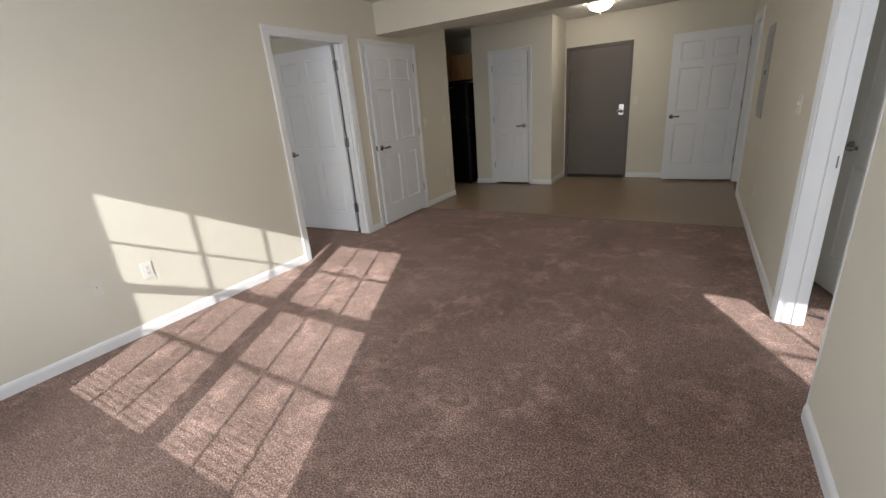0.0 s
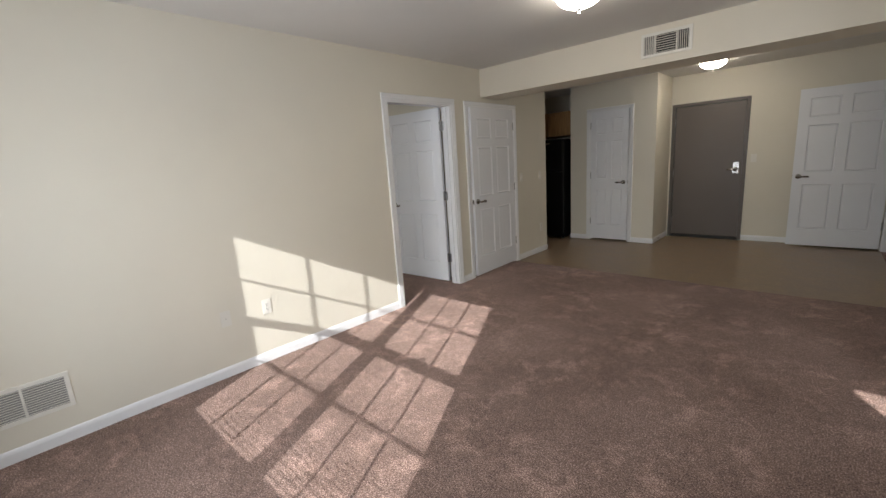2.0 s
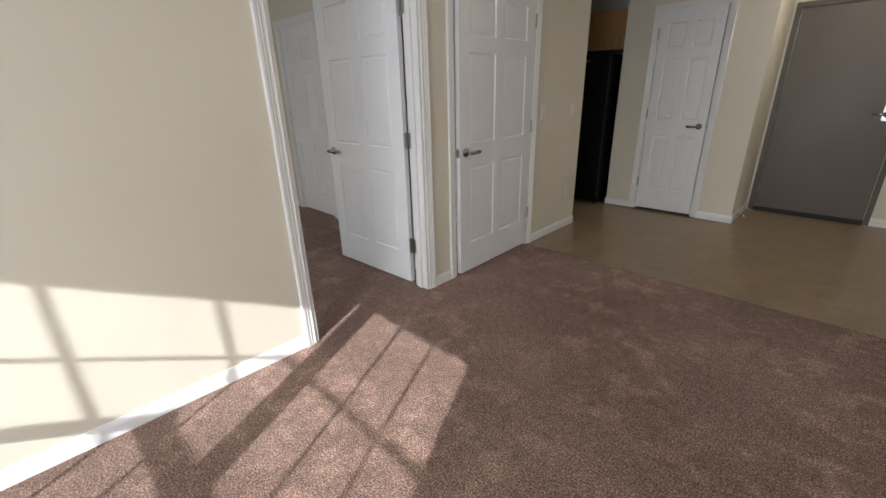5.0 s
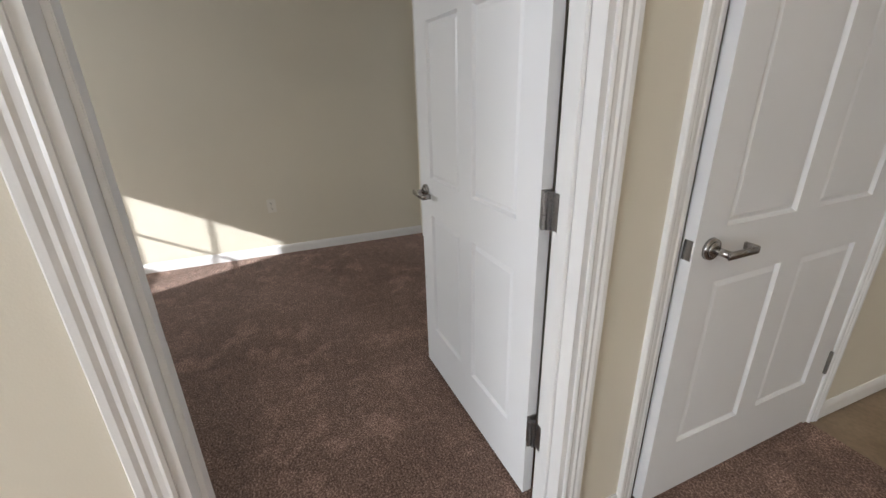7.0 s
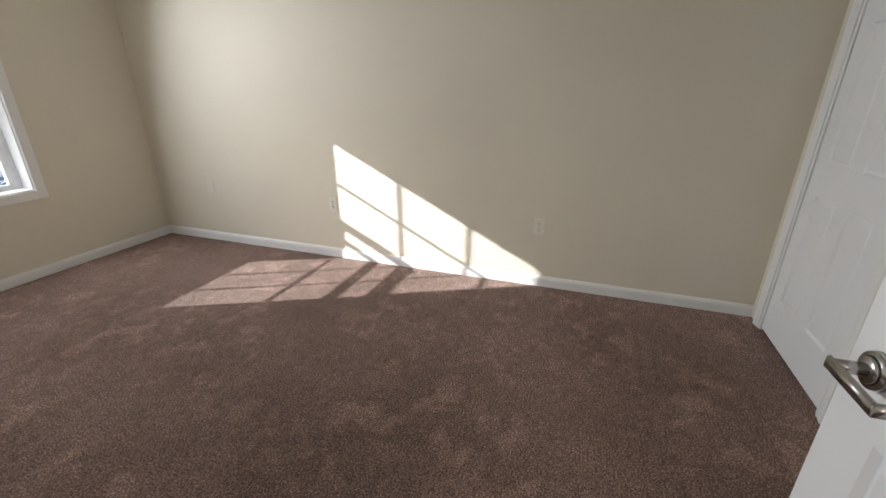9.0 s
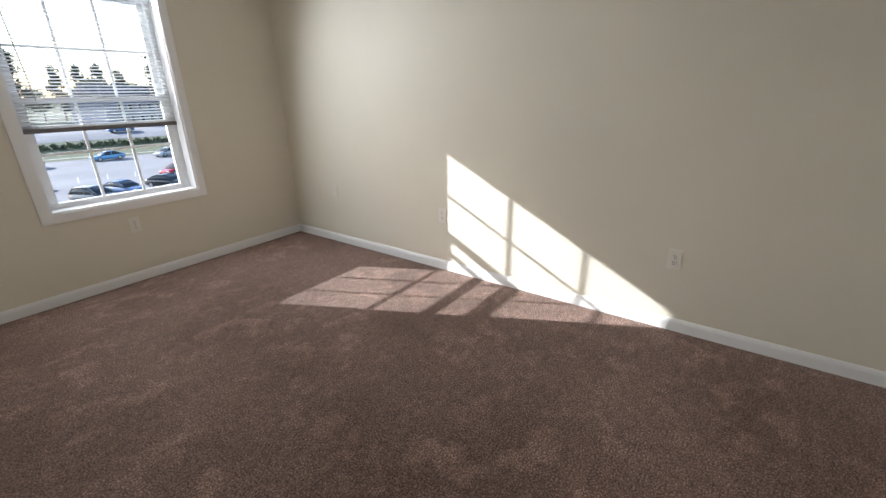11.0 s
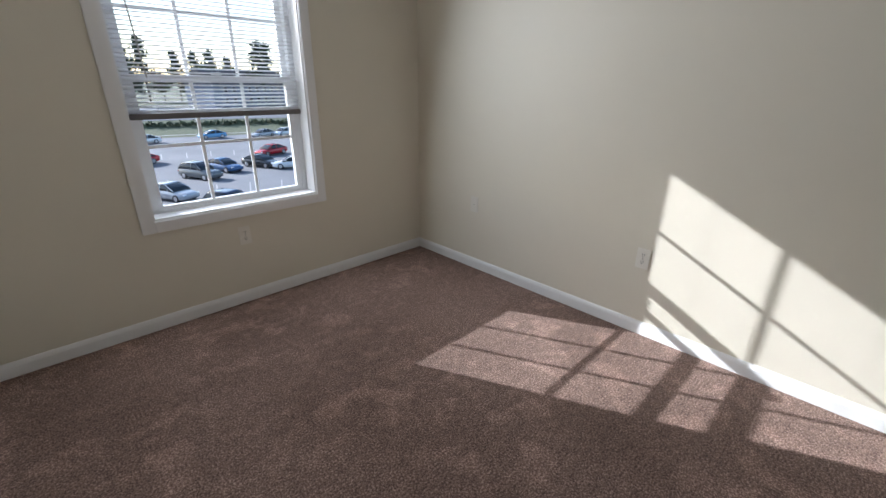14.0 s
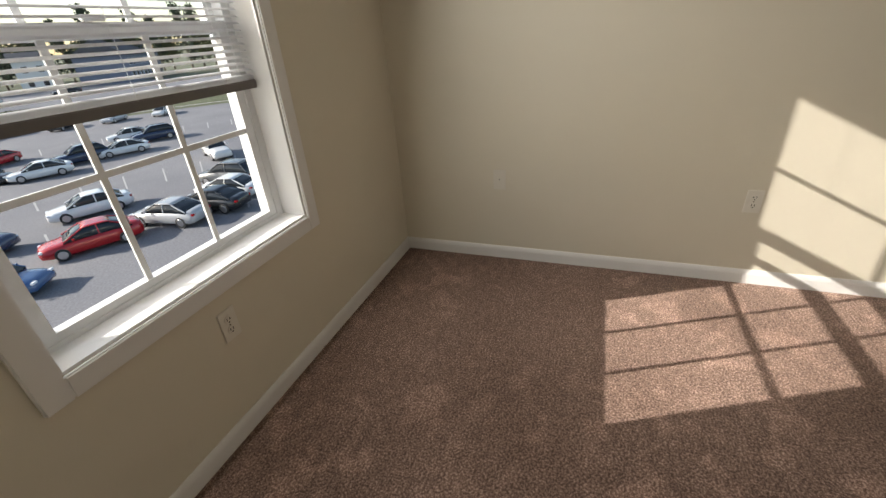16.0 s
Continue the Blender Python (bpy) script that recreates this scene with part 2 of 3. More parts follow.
def wall_bm(axis, p0, p1, a0, a1, z0, z1, holes=()):
    """A wall whose run goes along axis ('x' or 'y') from a0 to a1, between the planes p0 and p1, with openings (a, b, low, high)."""
    ca = sorted({a0, a1, *[h[0] for h in holes], *[h[1] for h in holes]})
    cz = sorted({z0, z1, *[h[2] for h in holes], *[h[3] for h in holes]})
    bm, cache = bmesh.new(), {}

    def vert(p, a, z):
        co = (a, p, z) if axis == "x" else (p, a, z)
        if co not in cache:
            cache[co] = bm.verts.new(co)
        return cache[co]

    def solid(i, j):
        if not (0 <= i < len(ca) - 1 and 0 <= j < len(cz) - 1):
            return False
        a, z = (ca[i] + ca[i + 1]) / 2, (cz[j] + cz[j + 1]) / 2
        return not any(h[0] < a < h[1] and h[2] < z < h[3] for h in holes)

    for i in range(len(ca) - 1):
        for j in range(len(cz) - 1):
            if not solid(i, j):
                continue
            A, B, C, D = ca[i], ca[i + 1], cz[j], cz[j + 1]
            for p in (p0, p1):
                bm.faces.new([vert(p, *q) for q in ((A, C), (B, C), (B, D), (A, D))])
            for di, dj, q in ((-1, 0, ((A, C), (A, D))), (1, 0, ((B, C), (B, D))), (0, -1, ((A, C), (B, C))), (0, 1, ((A, D), (B, D)))):
                if not solid(i + di, j + dj):
                    bm.faces.new([vert(p0, *q[0]), vert(p0, *q[1]), vert(p1, *q[1]), vert(p1, *q[0])])
    return bm


# ---- large structure ----
H = 2.465
WIN = ((-2.085, -1.140, 0.625, 2.033), (0.850, 2.790, 0.625, 2.050), (5.17, 6.14, 0.625, 2.050))
setting("wall_south", wall_bm("x", -3.52, -3.30, -3.13, 7.12, 0, H, WIN), WALL, "cream painted outer wall with white double-hung windows", "wall")
setting("wall_west", wall_bm("y", -3.13, -3.01, -3.30, 4.887, 0, H), WALL, "cream painted bedroom wall above white baseboard", "wall")
setting("wall_divider", wall_bm("y", -0.12, 0.0, -3.30, 3.037, 0, H, ((0.005, 0.925, 0, 2.045), (1.205, 2.172, 0, 2.045))), WALL, "cream painted wall between living room and bedroom", "wall")
setting("wall_bedroom_north", wall_bm("x", 1.485, 1.605, -3.01, -1.30, 0, H, ((-2.87, -2.13, 0, 2.035),)), WALL, "cream painted bedroom wall with closet door", "wall")
setting("wall_closet_side", wall_bm("y", -1.42, -1.30, 1.10, 1.485, 0, H), WALL, "short cream painted return wall", "wall")
setting("wall_closet_back", wall_bm("x", 1.10, 1.19, -1.30, -0.12, 0, H), WALL, "cream painted wall behind the bedroom door", "wall")
setting("wall_closet_rear", wall_bm("x", 2.28, 2.38, -3.01, -0.12, 0, H), WALL, "plain wall at the back of the closets", "wall")
setting("wall_kitchen_south", wall_bm("x", 2.917, 3.037, -3.01, -0.12, 0, H), WALL, "cream painted kitchen wall", "wall")
setting("wall_north", wall_bm("x", 4.767, 4.887, -3.01, 7.12, 0, H, ((1.262, 2.255, 0, 2.055),)), WALL, "cream painted entry wall round the front door", "wall")
setting("wall_pantry", wall_bm("x", 4.017, 4.112, -0.07, 1.242, 0, H, ((0.255, 0.885, 0, 2.045),)), WALL, "cream painted pantry wall with narrow door", "wall")
setting("wall_pantry_east", wall_bm("y", 1.132, 1.242, 4.112, 4.767, 0, H), WALL, "short cream painted return beside the front door", "wall")
setting("wall_pantry_west", wall_bm("y", -0.07, 0.03, 4.112, 4.767, 0, H), WALL, "short cream painted return beside the refrigerator", "wall")
setting("wall_east", wall_bm("y", 3.71, 3.84, -3.30, 4.767, 0, H, ((-0.70, 0.205, 0, 2.045), (3.64, 4.56, 0, 2.045))), WALL, "cream painted living room wall with two doorways", "wall")
setting("wall_far_east", wall_bm("y", 7.0, 7.12, -3.30, 4.767, 0, H), WALL, "plain cream painted wall", "wall")
setting("wall_east_divider", wall_bm("x", 2.2, 2.3, 3.84, 7.0, 0, H), WALL, "plain cream painted wall", "wall")
setting("ceiling", box(-3.13, -3.52, H, 7.12, 4.887, H + 0.2), CEIL, "white flat ceiling", "ceiling")
setting("ceiling_beam", box(0.001, 1.48, 2.15, 3.709, 1.88, H - 0.001), paint("beam_paint", (0.74, 0.68, 0.565), 0.6, 0.025), "cream boxed-in beam across the ceiling", "beam")
CARPET_EDGE = 2.18
setting("floor_carpet", box(-3.01, -3.30, -0.06, 3.71, CARPET_EDGE, 0.0), CARPET, "brown cut-pile carpet with footprints", "carpet")
setting("floor_east", box(3.71, -3.30, -0.06, 7.0, 4.767, 0.0), CARPET, "brown cut-pile carpet", "carpet")
setting("floor_vinyl", box(-3.01, CARPET_EDGE, -0.06, 3.71, 4.767, -0.006), VINYL, "tan sheet vinyl floor with a dull shine", "floor")
setting("building_base", box(-3.13, -3.52, -8.0, 7.12, 4.887, -0.061), CONCRETE, "plain lower storeys of the building", "building")

BASE = [(0, 0.077), (0.004, 0.077), (0.009, 0.067), (0.012, 0.054), (0.012, 0.0), (0, 0)]


def baseboard(x0, y0, x1, y1):
    """A run of baseboard along a wall; the room lies to the left of the way from first to second end."""
    d = Vector((x1 - x0, y1 - y0, 0))
    bm = prism(BASE, 0, d.length)
    bm.transform(Matrix.Translation((x0, y0, 0)) @ Matrix.Rotation(math.atan2(d.y, d.x), 4, "Z"))
    setting("baseboard", bm, TRIM, "white painted wooden baseboard", "baseboard")


for run in ((0, -0.056, 0, -3.30), (0, 1.152, 0, 0.986), (0, 3.037, 0, 2.225), (0.012, 3.037, -0.12, 3.037), (0, -3.30, 3.71, -3.30), (3.71, -3.30, 3.71, -0.70),
            (3.71, 0.266, 3.71, 3.58), (3.71, 4.767, 2.255, 4.767), (1.242, 4.767, 1.242, 4.017), (1.254, 4.017, 0.931, 4.017), (0.21, 4.017, -0.07, 4.017), (-0.07, 4.017, -0.07, 4.767),
            (-3.01, 1.485, -3.01, -3.30), (-3.01, -3.30, -0.12, -3.30), (-0.12, -3.30, -0.12, -0.056)):
    x0, y0, x1, y1 = run
    baseboard(x0, y0, x1, y1)

CASE = [(0, 0), (0.009, 0), (0.012, 0.006), (0.010, 0.012), (0.010, 0.022), (0.014, 0.028), (0.013, 0.036), (0.017, 0.044), (0.017, 0.056), (0.013, 0.060), (0, 0.060)]


def case_leg(width, length):
    """A casing strip: its inner edge along z from 0 to length, thickness along +x, width along +y."""
    k = width / 0.060
    bm = bmesh.new()
    a = [bm.verts.new((x, y * k, 0)) for x, y in CASE]
    b = [bm.verts.new((x, y * k, length)) for x, y in CASE]
    bm.faces.new(a), bm.faces.new(b[::-1])
    for i in range(len(a)):
        j = (i + 1) % len(a)
        bm.faces.new((a[i], b[i], b[j], a[j]))
    return bm


def casing(at, width, height, name="trim", label="white moulded door casing", legs=(1, 1), low=0.0, cw=0.06, material=None):
    """Casing on a wall face. In at's frame: the wall face is the plane x = 0 with the room at +x, the opening runs along y from 0 to width."""
    material = material or TRIM
    root = thing(name, label, "trim", at, "", "structure")
    if legs[1]:
        part("casing_leg", case_leg(cw, height - low), material, root, at=Matrix.Translation((0, width, low)))
    if legs[0]:
        bm = case_leg(cw, height - low)
        bm.transform(Matrix.Diagonal((1, -1, 1, 1)))
        part("casing_leg", bm, material, root, at=Matrix.Translation((0, 0, low)))
    bm = case_leg(cw, width + cw * (legs[0] + legs[1]))
    bm.transform(Matrix.Rotation(radians(-90), 4, "X") @ Matrix.Diagonal((1, -1, 1, 1)))
    part("casing_head", bm, material, root, at=Matrix.Translation((0, -cw * legs[0], height)))
    return root


def jamb(at, width, height, depth, material=None, stop=0.05, name="door_jamb", label="white painted door jamb with stop"):
    """Lining of an opening: in at's frame the lining fills x from -depth to 0 and y from 0 to width."""
    material = material or TRIM
    root = thing(name, label, "trim", at, "", "structure")
    part("jamb_side", box(-depth, 0.0, 0, 0.002, 0.018, height), material, root)
    part("jamb_side", box(-depth, width - 0.018, 0, 0.002, width, height), material, root)
    part("jamb_head", box(-depth, 0.018, height - 0.018, 0.002, width - 0.018, height), material, root)
    if stop:
        part("door_stop", box(-stop - 0.035, 0.018, 0, -stop, 0.030, height - 0.018, 0.002), material, root)
        part("door_stop", box(-stop - 0.035, width - 0.030, 0, -stop, width - 0.018, height - 0.018, 0.002), material, root)
    return root


# ---- doors ----
def panel_leaf(width, height, thick=0.035):
    """A moulded six-panel leaf: hinge edge at x = 0, free edge at x = width, z from 0 to height, y from -thick to 0."""
    s = 0.11 * min(1, width / 0.76) if width > 0.65 else 0.085
    mid = 0.10 if width > 0.65 else 0.075
    cx = [0, s, (width - mid) / 2, (width + mid) / 2, width - s, width]
    cz = [0, 0.225, 0.81, 0.97, 1.56, 1.66, height - 0.115, height]
    bm, cache, panels = bmesh.new(), {}, []

    def vert(x, y, z):
        if (x, y, z) not in cache:
            cache[(x, y, z)] = bm.verts.new((x, y, z))
        return cache[(x, y, z)]

    for y in (0.0, -thick):
        for i in range(5):
            for j in range(7):
                q = [(cx[i], cz[j]), (cx[i + 1], cz[j]), (cx[i + 1], cz[j + 1]), (cx[i], cz[j + 1])]
                f = bm.faces.new([vert(x, y, z) for x, z in (q if y < 0 else q[::-1])])
                if i in (1, 3) and j in (1, 3, 5):
                    panels.append(f)
    for i in range(5):
        for z in (0, height):
            bm.faces.new([vert(cx[i], 0.0, z), vert(cx[i + 1], 0.0, z), vert(cx[i + 1], -thick, z), vert(cx[i], -thick, z)])
    for j in range(7):
        for x in (0, width):
            bm.faces.new([vert(x, 0.0, cz[j]), vert(x, 0.0, cz[j + 1]), vert(x, -thick, cz[j + 1]), vert(x, -thick, cz[j])])
    bmesh.ops.recalc_face_normals(bm, faces=bm.faces[:])
    bmesh.ops.inset_individual(bm, faces=panels, thickness=0.011, depth=-0.011)
    bmesh.ops.inset_individual(bm, faces=panels, thickness=0.004, depth=0.0)
    bmesh.ops.inset_individual(bm, faces=panels, thickness=0.020, depth=0.007)
    return bm


def lever_bm(side, toward):
    """A lever handle on a face whose outward way is side along y; the lever points toward +-1 along x."""
    bm = bmesh.new()
    add_rod(bm, (0, 0, 0), (0, side * 0.010, 0), 0.031, 0.029, 28)
    add_rod(bm, (0, side * 0.010, 0), (0, side * 0.016, 0), 0.023, 0.019, 24)
    add_rod(bm, (0, side * 0.012, 0), (0, side * 0.058, 0), 0.0105, 0.0105, 16)
    y0, y1 = sorted((side * 0.054, side * 0.062))
    x0, x1 = sorted((-toward * 0.012, toward * 0.100))
    add_box(bm, x0, y0, -0.011, x1, y1, 0.011, 0.0025)
    y0, y1 = sorted((side * 0.022, side * 0.062))
    x0, x1 = sorted((toward * 0.097, toward * 0.105))
    add_box(bm, x0, y0, -0.011, x1, y1, 0.011, 0.0025)
    return bm


def panel_door(name, at, width, height, label, hinges=True, handle_z=0.915, faces=(-1, 1), edge_hinge=False):
    root = thing(name, label, "door", at, "", "structure")
    part("leaf", panel_leaf(width, height), DOOR, root)
    for side in faces:
        y = 0.0 if side > 0 else -0.035
        part("door_handle", lever_bm(side, -1), NICKEL, root, "satin nickel lever handle", pose(width - 0.062, y, handle_z), True)
    part("latch_plate", box(width - 0.0005, -0.030, handle_z - 0.028, width + 0.0015, -0.005, handle_z + 0.028), NICKEL, root, "satin nickel latch plate")
    if hinges:
        for z in (0.29, 1.03, height - 0.20):
            bm = bmesh.new()
            for k in range(5):
                add_rod(bm, (0, 0, -0.05 + k * 0.02), (0, 0, -0.0312 + k * 0.02), 0.0065, None, 12)
            if edge_hinge:
                add_box(bm, 0.0175, -0.037, -0.050, 0.0200, -0.004, 0.050)
                add_box(bm, 0.0, -0.006, -0.050, 0.0190, -0.003, 0.050)
                add_box(bm, -0.052, -0.0165, -0.050, -0.012, -0.0145, 0.050)
                add_box(bm, -0.014, -0.0165, -0.050, 0.0, -0.004, 0.050)
                for zz in (-0.034, 0.0, 0.034):
                    add_rod(bm, (-0.034, -0.0150, zz), (-0.034, -0.0135, zz), 0.004, None, 10)
                part("hinge", bm, HINGE, root, "steel butt hinge", pose(-0.020, 0.004, z))
            else:
                add_box(bm, -0.0025, -0.033, -0.050, 0.0, 0.0, 0.050)
                part("hinge", bm, HINGE, root, "steel butt hinge", pose(-0.002, 0.004, z))
    return root


# bedroom doorway and its open door
casing(pose(0, 0.005, 0), 0.92, 2.045)
casing(pose(-0.12, 0.925, 0, 0, 0, 180), 0.92, 2.045)
j1 = jamb(pose(0, 0.005, 0), 0.92, 2.045, 0.12, stop=0.045)
part("strike_plate", box(-0.112, 0.018, 0.905, -0.088, 0.0205, 0.965), HINGE, j1, "steel strike plate")
panel_door("door_1", pose(-0.160, 0.894, 0.018, 0, 0, 180 + 2.4), 0.872, 2.015, "white six-panel bedroom door standing open", edge_hinge=True, handle_z=0.908)
# closet door on the living room side
casing(pose(0, 1.205, 0), 0.967, 2.045, cw=0.052)
jamb(pose(0, 1.205, 0), 0.967, 2.045, 0.12, stop=0.045)
panel_door("door_2", pose(0.006, 2.146, 0.022, 0, 0, -90 + 1.6), 0.910, 2.008, "white six-panel closet door, slightly ajar", faces=(1,))
# pantry door
casing(pose(0.255, 4.017, 0, 0, 0, -90), 0.63, 2.045, cw=0.045)
jamb(pose(0.255, 4.017, 0, 0, 0, -90), 0.63, 2.045, 0.095, stop=0.042)
panel_door("door_3", pose(0.279, 4.014, 0.026, 0, 0, 0) @ Matrix.Diagonal((1, -1, 1, 1)), 0.579, 2.008, "narrow white six-panel pantry door, closed", faces=(1,))
# closet door in the bedroom
casing(pose(-2.87, 1.485, 0, 0, 0, -90), 0.74, 2.035)
jamb(pose(-2.87, 1.485, 0, 0, 0, -90), 0.74, 2.035, 0.12, stop=0.045)
panel_door("door_4", pose(-2.848, 1.489, 0.016, 0, 0, 0) @ Matrix.Diagonal((1, -1, 1, 1)), 0.695, 2.0, "white six-panel bedroom closet door, closed", faces=(), hinges=False)
# doorway by the entry, its door swung back against the entry wall
casing(pose(3.71, 4.56, 0, 0, 0, 180), 0.92, 2.045)
jamb(pose(3.71, 4.56, 0, 0, 0, 180), 0.92, 2.045, 0.13, stop=0.045)
panel_door("door_5", pose(3.682, 4.590, 0.02, 0, 0, 180 + 2.5), 0.893, 2.01, "white six-panel door swung open before the entry wall", edge_hinge=False)
# doorway to the second bedroom
casing(pose(3.71, 0.205, 0, 0, 0, 180), 0.905, 2.045, legs=(1, 0))
east_jamb = jamb(pose(3.71, 0.205, 0, 0, 0, 180), 0.905, 2.045, 0.13, stop=0.075)
part("strike_plate", box(-0.118, 0.018, 0.905, -0.083, 0.021, 0.965), NICKEL, east_jamb, "satin nickel strike plate")
panel_door("door_6", pose(4.215, 0.07, 0.018, 0, 0, 105), 0.84, 2.015, "white six-panel door standing open in the second bedroom")

# front door
fd = thing("door_7", "taupe painted steel front door in a dark frame, closed", "door", pose(1.262, 4.767, 0), "", "structure")
part("frame_side", box(0, -0.012, 0, 0.045, 0.12, 2.055, 0.003), STEEL_FRAME, fd)
part("frame_side", box(0.948, -0.012, 0, 0.993, 0.12, 2.055, 0.003), STEEL_FRAME, fd)
part("frame_head", box(0.045, -0.012, 2.010, 0.948, 0.12, 2.055, 0.003), STEEL_FRAME, fd)
part("leaf", box(0.050, 0.012, 0.038, 0.943, 0.056, 2.004, 0.002), STEEL_DOOR, fd)
part("threshold", box(0.045, -0.012, -0.006, 0.948, 0.12, 0.034, 0.003), RUBBER, fd, "black rubber threshold")
part("lock_plate", box(0.833, 0.002, 0.985, 0.903, 0.012, 1.145, 0.004), NICKEL, fd, "satin nickel lock plate")
part("door_handle", lever_bm(-1, -1), NICKEL, fd, "satin nickel lever", pose(0.868, 0.004, 1.045), True)
part("thumb_turn", box(0.860, -0.016, 1.10, 0.876, 0.004, 1.13, 0.003), NICKEL, fd)
for z in (0.25, 1.0, 1.78):
    part("hinge", rod((0.046, 0.004, z - 0.05), (0.046, 0.004, z + 0.05), 0.007), HINGE, fd)


# ---- windows and blinds ----
def sash(root, x0, x1, z0, z1, y, cols=3, rows=2):
    s, d, low = 0.036, 0.030, 0.022
    fr = part("sash", wall_bm("x", y, y + d, x0, x1, z0, z1, ((x0 + s, x1 - s, z0 + low, z1 - s),)), VINYL_WHITE, root)
    gx0, gx1, gz0, gz1 = x0 + s, x1 - s, z0 + low, z1 - s
    pane = part("pane", box(gx0, y + 0.012, gz0, gx1, y + 0.016, gz1), PANE, fr, "clear glass pane")
    pane.visible_shadow = False
    for i in range(1, cols):
        x = gx0 + (gx1 - gx0) * i / cols
        part("muntin", box(x - 0.009, y + 0.019, gz0, x + 0.009, y + 0.026, gz1), VINYL_WHITE, fr)
    for j in range(1, rows):
        z = gz0 + (gz1 - gz0) * j / rows
        part("muntin", box(gx0, y + 0.0191, z - 0.009, gx1, y + 0.0261, z + 0.009), VINYL_WHITE, fr)


def window_unit(name, x0, x1, z0, z1, label):
    root = thing(name, label, "window", None, "", "structure")
    f = 0.032
    fb, ft = 0.014, 0.012
    part("window_frame", wall_bm("x", -3.49, -3.405, x0, x1, z0, z1, ((x0 + f, x1 - f, z0 + fb, z1 - ft),)), VINYL_WHITE, root, "white vinyl window frame")
    mid = 1.332
    sash(root, x0 + f, x1 - f, mid - 0.018, z1 - ft, -3.475)
    sash(root, x0 + f, x1 - f, z0 + fb, mid + 0.020, -3.440)
    part("window_lock", box((x0 + x1) / 2 - 0.03, -3.415, mid + 0.021, (x0 + x1) / 2 + 0.03, -3.395, mid + 0.036, 0.004), VINYL_WHITE, root)
    return root


def window_trim(x0, x1, z0, z1):
    root = thing("window_trim", "white picture-frame casing and lined return of the window", "trim", None, "", "structure")
    t = 0.008
    part("return_side", box(x0, -3.405, z0, x0 + t, -3.299, z1), TRIM, root)
    part("return_side", box(x1 - t, -3.405, z0, x1, -3.299, z1), TRIM, root)
    part("return_head", box(x0 + t, -3.405, z1 - t, x1 - t, -3.299, z1), TRIM, root)
    part("window_sill", box(x0 + t, -3.405, z0, x1 - t, -3.299, z0 + t), TRIM, root)
    c = 0.064
    for nm, q in (("casing_side", (x0 - c, z0 - c, x0, z1 + c)), ("casing_side", (x1, z0 - c, x1 + c, z1 + c)), ("casing_head", (x0, z1, x1, z1 + c)), ("casing_apron", (x0, z0 - c, x1, z0))):
        part(nm, box(q[0], -3.30, q[1], q[2], -3.284, q[3], 0.004), TRIM, root)
    return root


def blind(x0, x1, top, bottom, tilt, label, stack=0):
    y = -3.372
    root = thing("window_blind", label, "blind", pose((x0 + x1) / 2, y, bottom))
    w, h = (x1 - x0) / 2, top - bottom
    part("headrail", box(-w, -0.018, h - 0.035, w, 0.018, h, 0.002), SLAT, root)
    part("bottom_rail", box(-w, -0.013, 0, w, 0.015, 0.028, 0.003), SHADED_RAIL, root, "bottom rail, coloured dark for its backlit shade")
    bm = bmesh.new()
    n = 5
    rows = []
    for i in range(n):
        u = i / (n - 1) - 0.5
        rows.append([bm.verts.new((sx, u * 0.025, 0.0022 * (1 - 4 * u * u))) for sx in (-w + 0.004, w - 0.004)])
    for a, b in zip(rows, rows[1:]):
        bm.faces.new((a[0], a[1], b[1], b[0]))
    bmesh.ops.solidify(bm, geom=bm.faces[:], thickness=0.0006)
    bm.transform(Matrix.Rotation(radians(tilt), 4, "X"))
    slat = mesh_of("slat", bm, SLAT)
    pitch, z = 0.0205, 0.026
    k = 0
    while z < h - 0.045:
        z += 0.0030 if k < stack else pitch
        o = new("slat", slat)
        o.parent = root
        o.matrix_basis = pose(0, 0, z + 0.004, random.uniform(-0.6, 0.6), 0, 0)
        k += 1
    for x in (-w * 0.72, 0.0, w * 0.72):
        part("ladder_cord", rod((x, 0.0135, 0.01), (x, 0.0135, h - 0.03), 0.0008, None, 5), SLAT, root)
    return root


window_unit("window_1", -2.077, -1.148, 0.633, 2.025, "white double-hung window with grids over a parking lot")
window_trim(-2.085, -1.140, 0.625, 2.033)
b1 = blind(-2.066, -1.159, 2.013, 1.135, -20, "white mini blind half raised in the bedroom window", stack=4)
part("tilt_wand", rod((0.375, 0.022, 0.828), (0.345, 0.03, 0.20), 0.0035, None, 8), PANEL_GREY, b1, "grey clear tilt wand")
window_unit("window_2", 0.858, 1.816, 0.633, 2.042, "white double-hung window with grids")
window_unit("window_3", 1.824, 2.782, 0.633, 2.042, "white double-hung window with grids")
window_trim(0.850, 2.790, 0.625, 2.050)
blind(0.88, 1.79, 2.032, 0.634, -17, "white mini blind lowered with open slats")
blind(1.85, 2.76, 2.032, 0.634, -17, "white mini blind lowered with open slats")
window_unit("window_4", 5.178, 6.132, 0.633, 2.042, "white double-hung window with grids")
window_trim(5.17, 6.14, 0.625, 2.050)


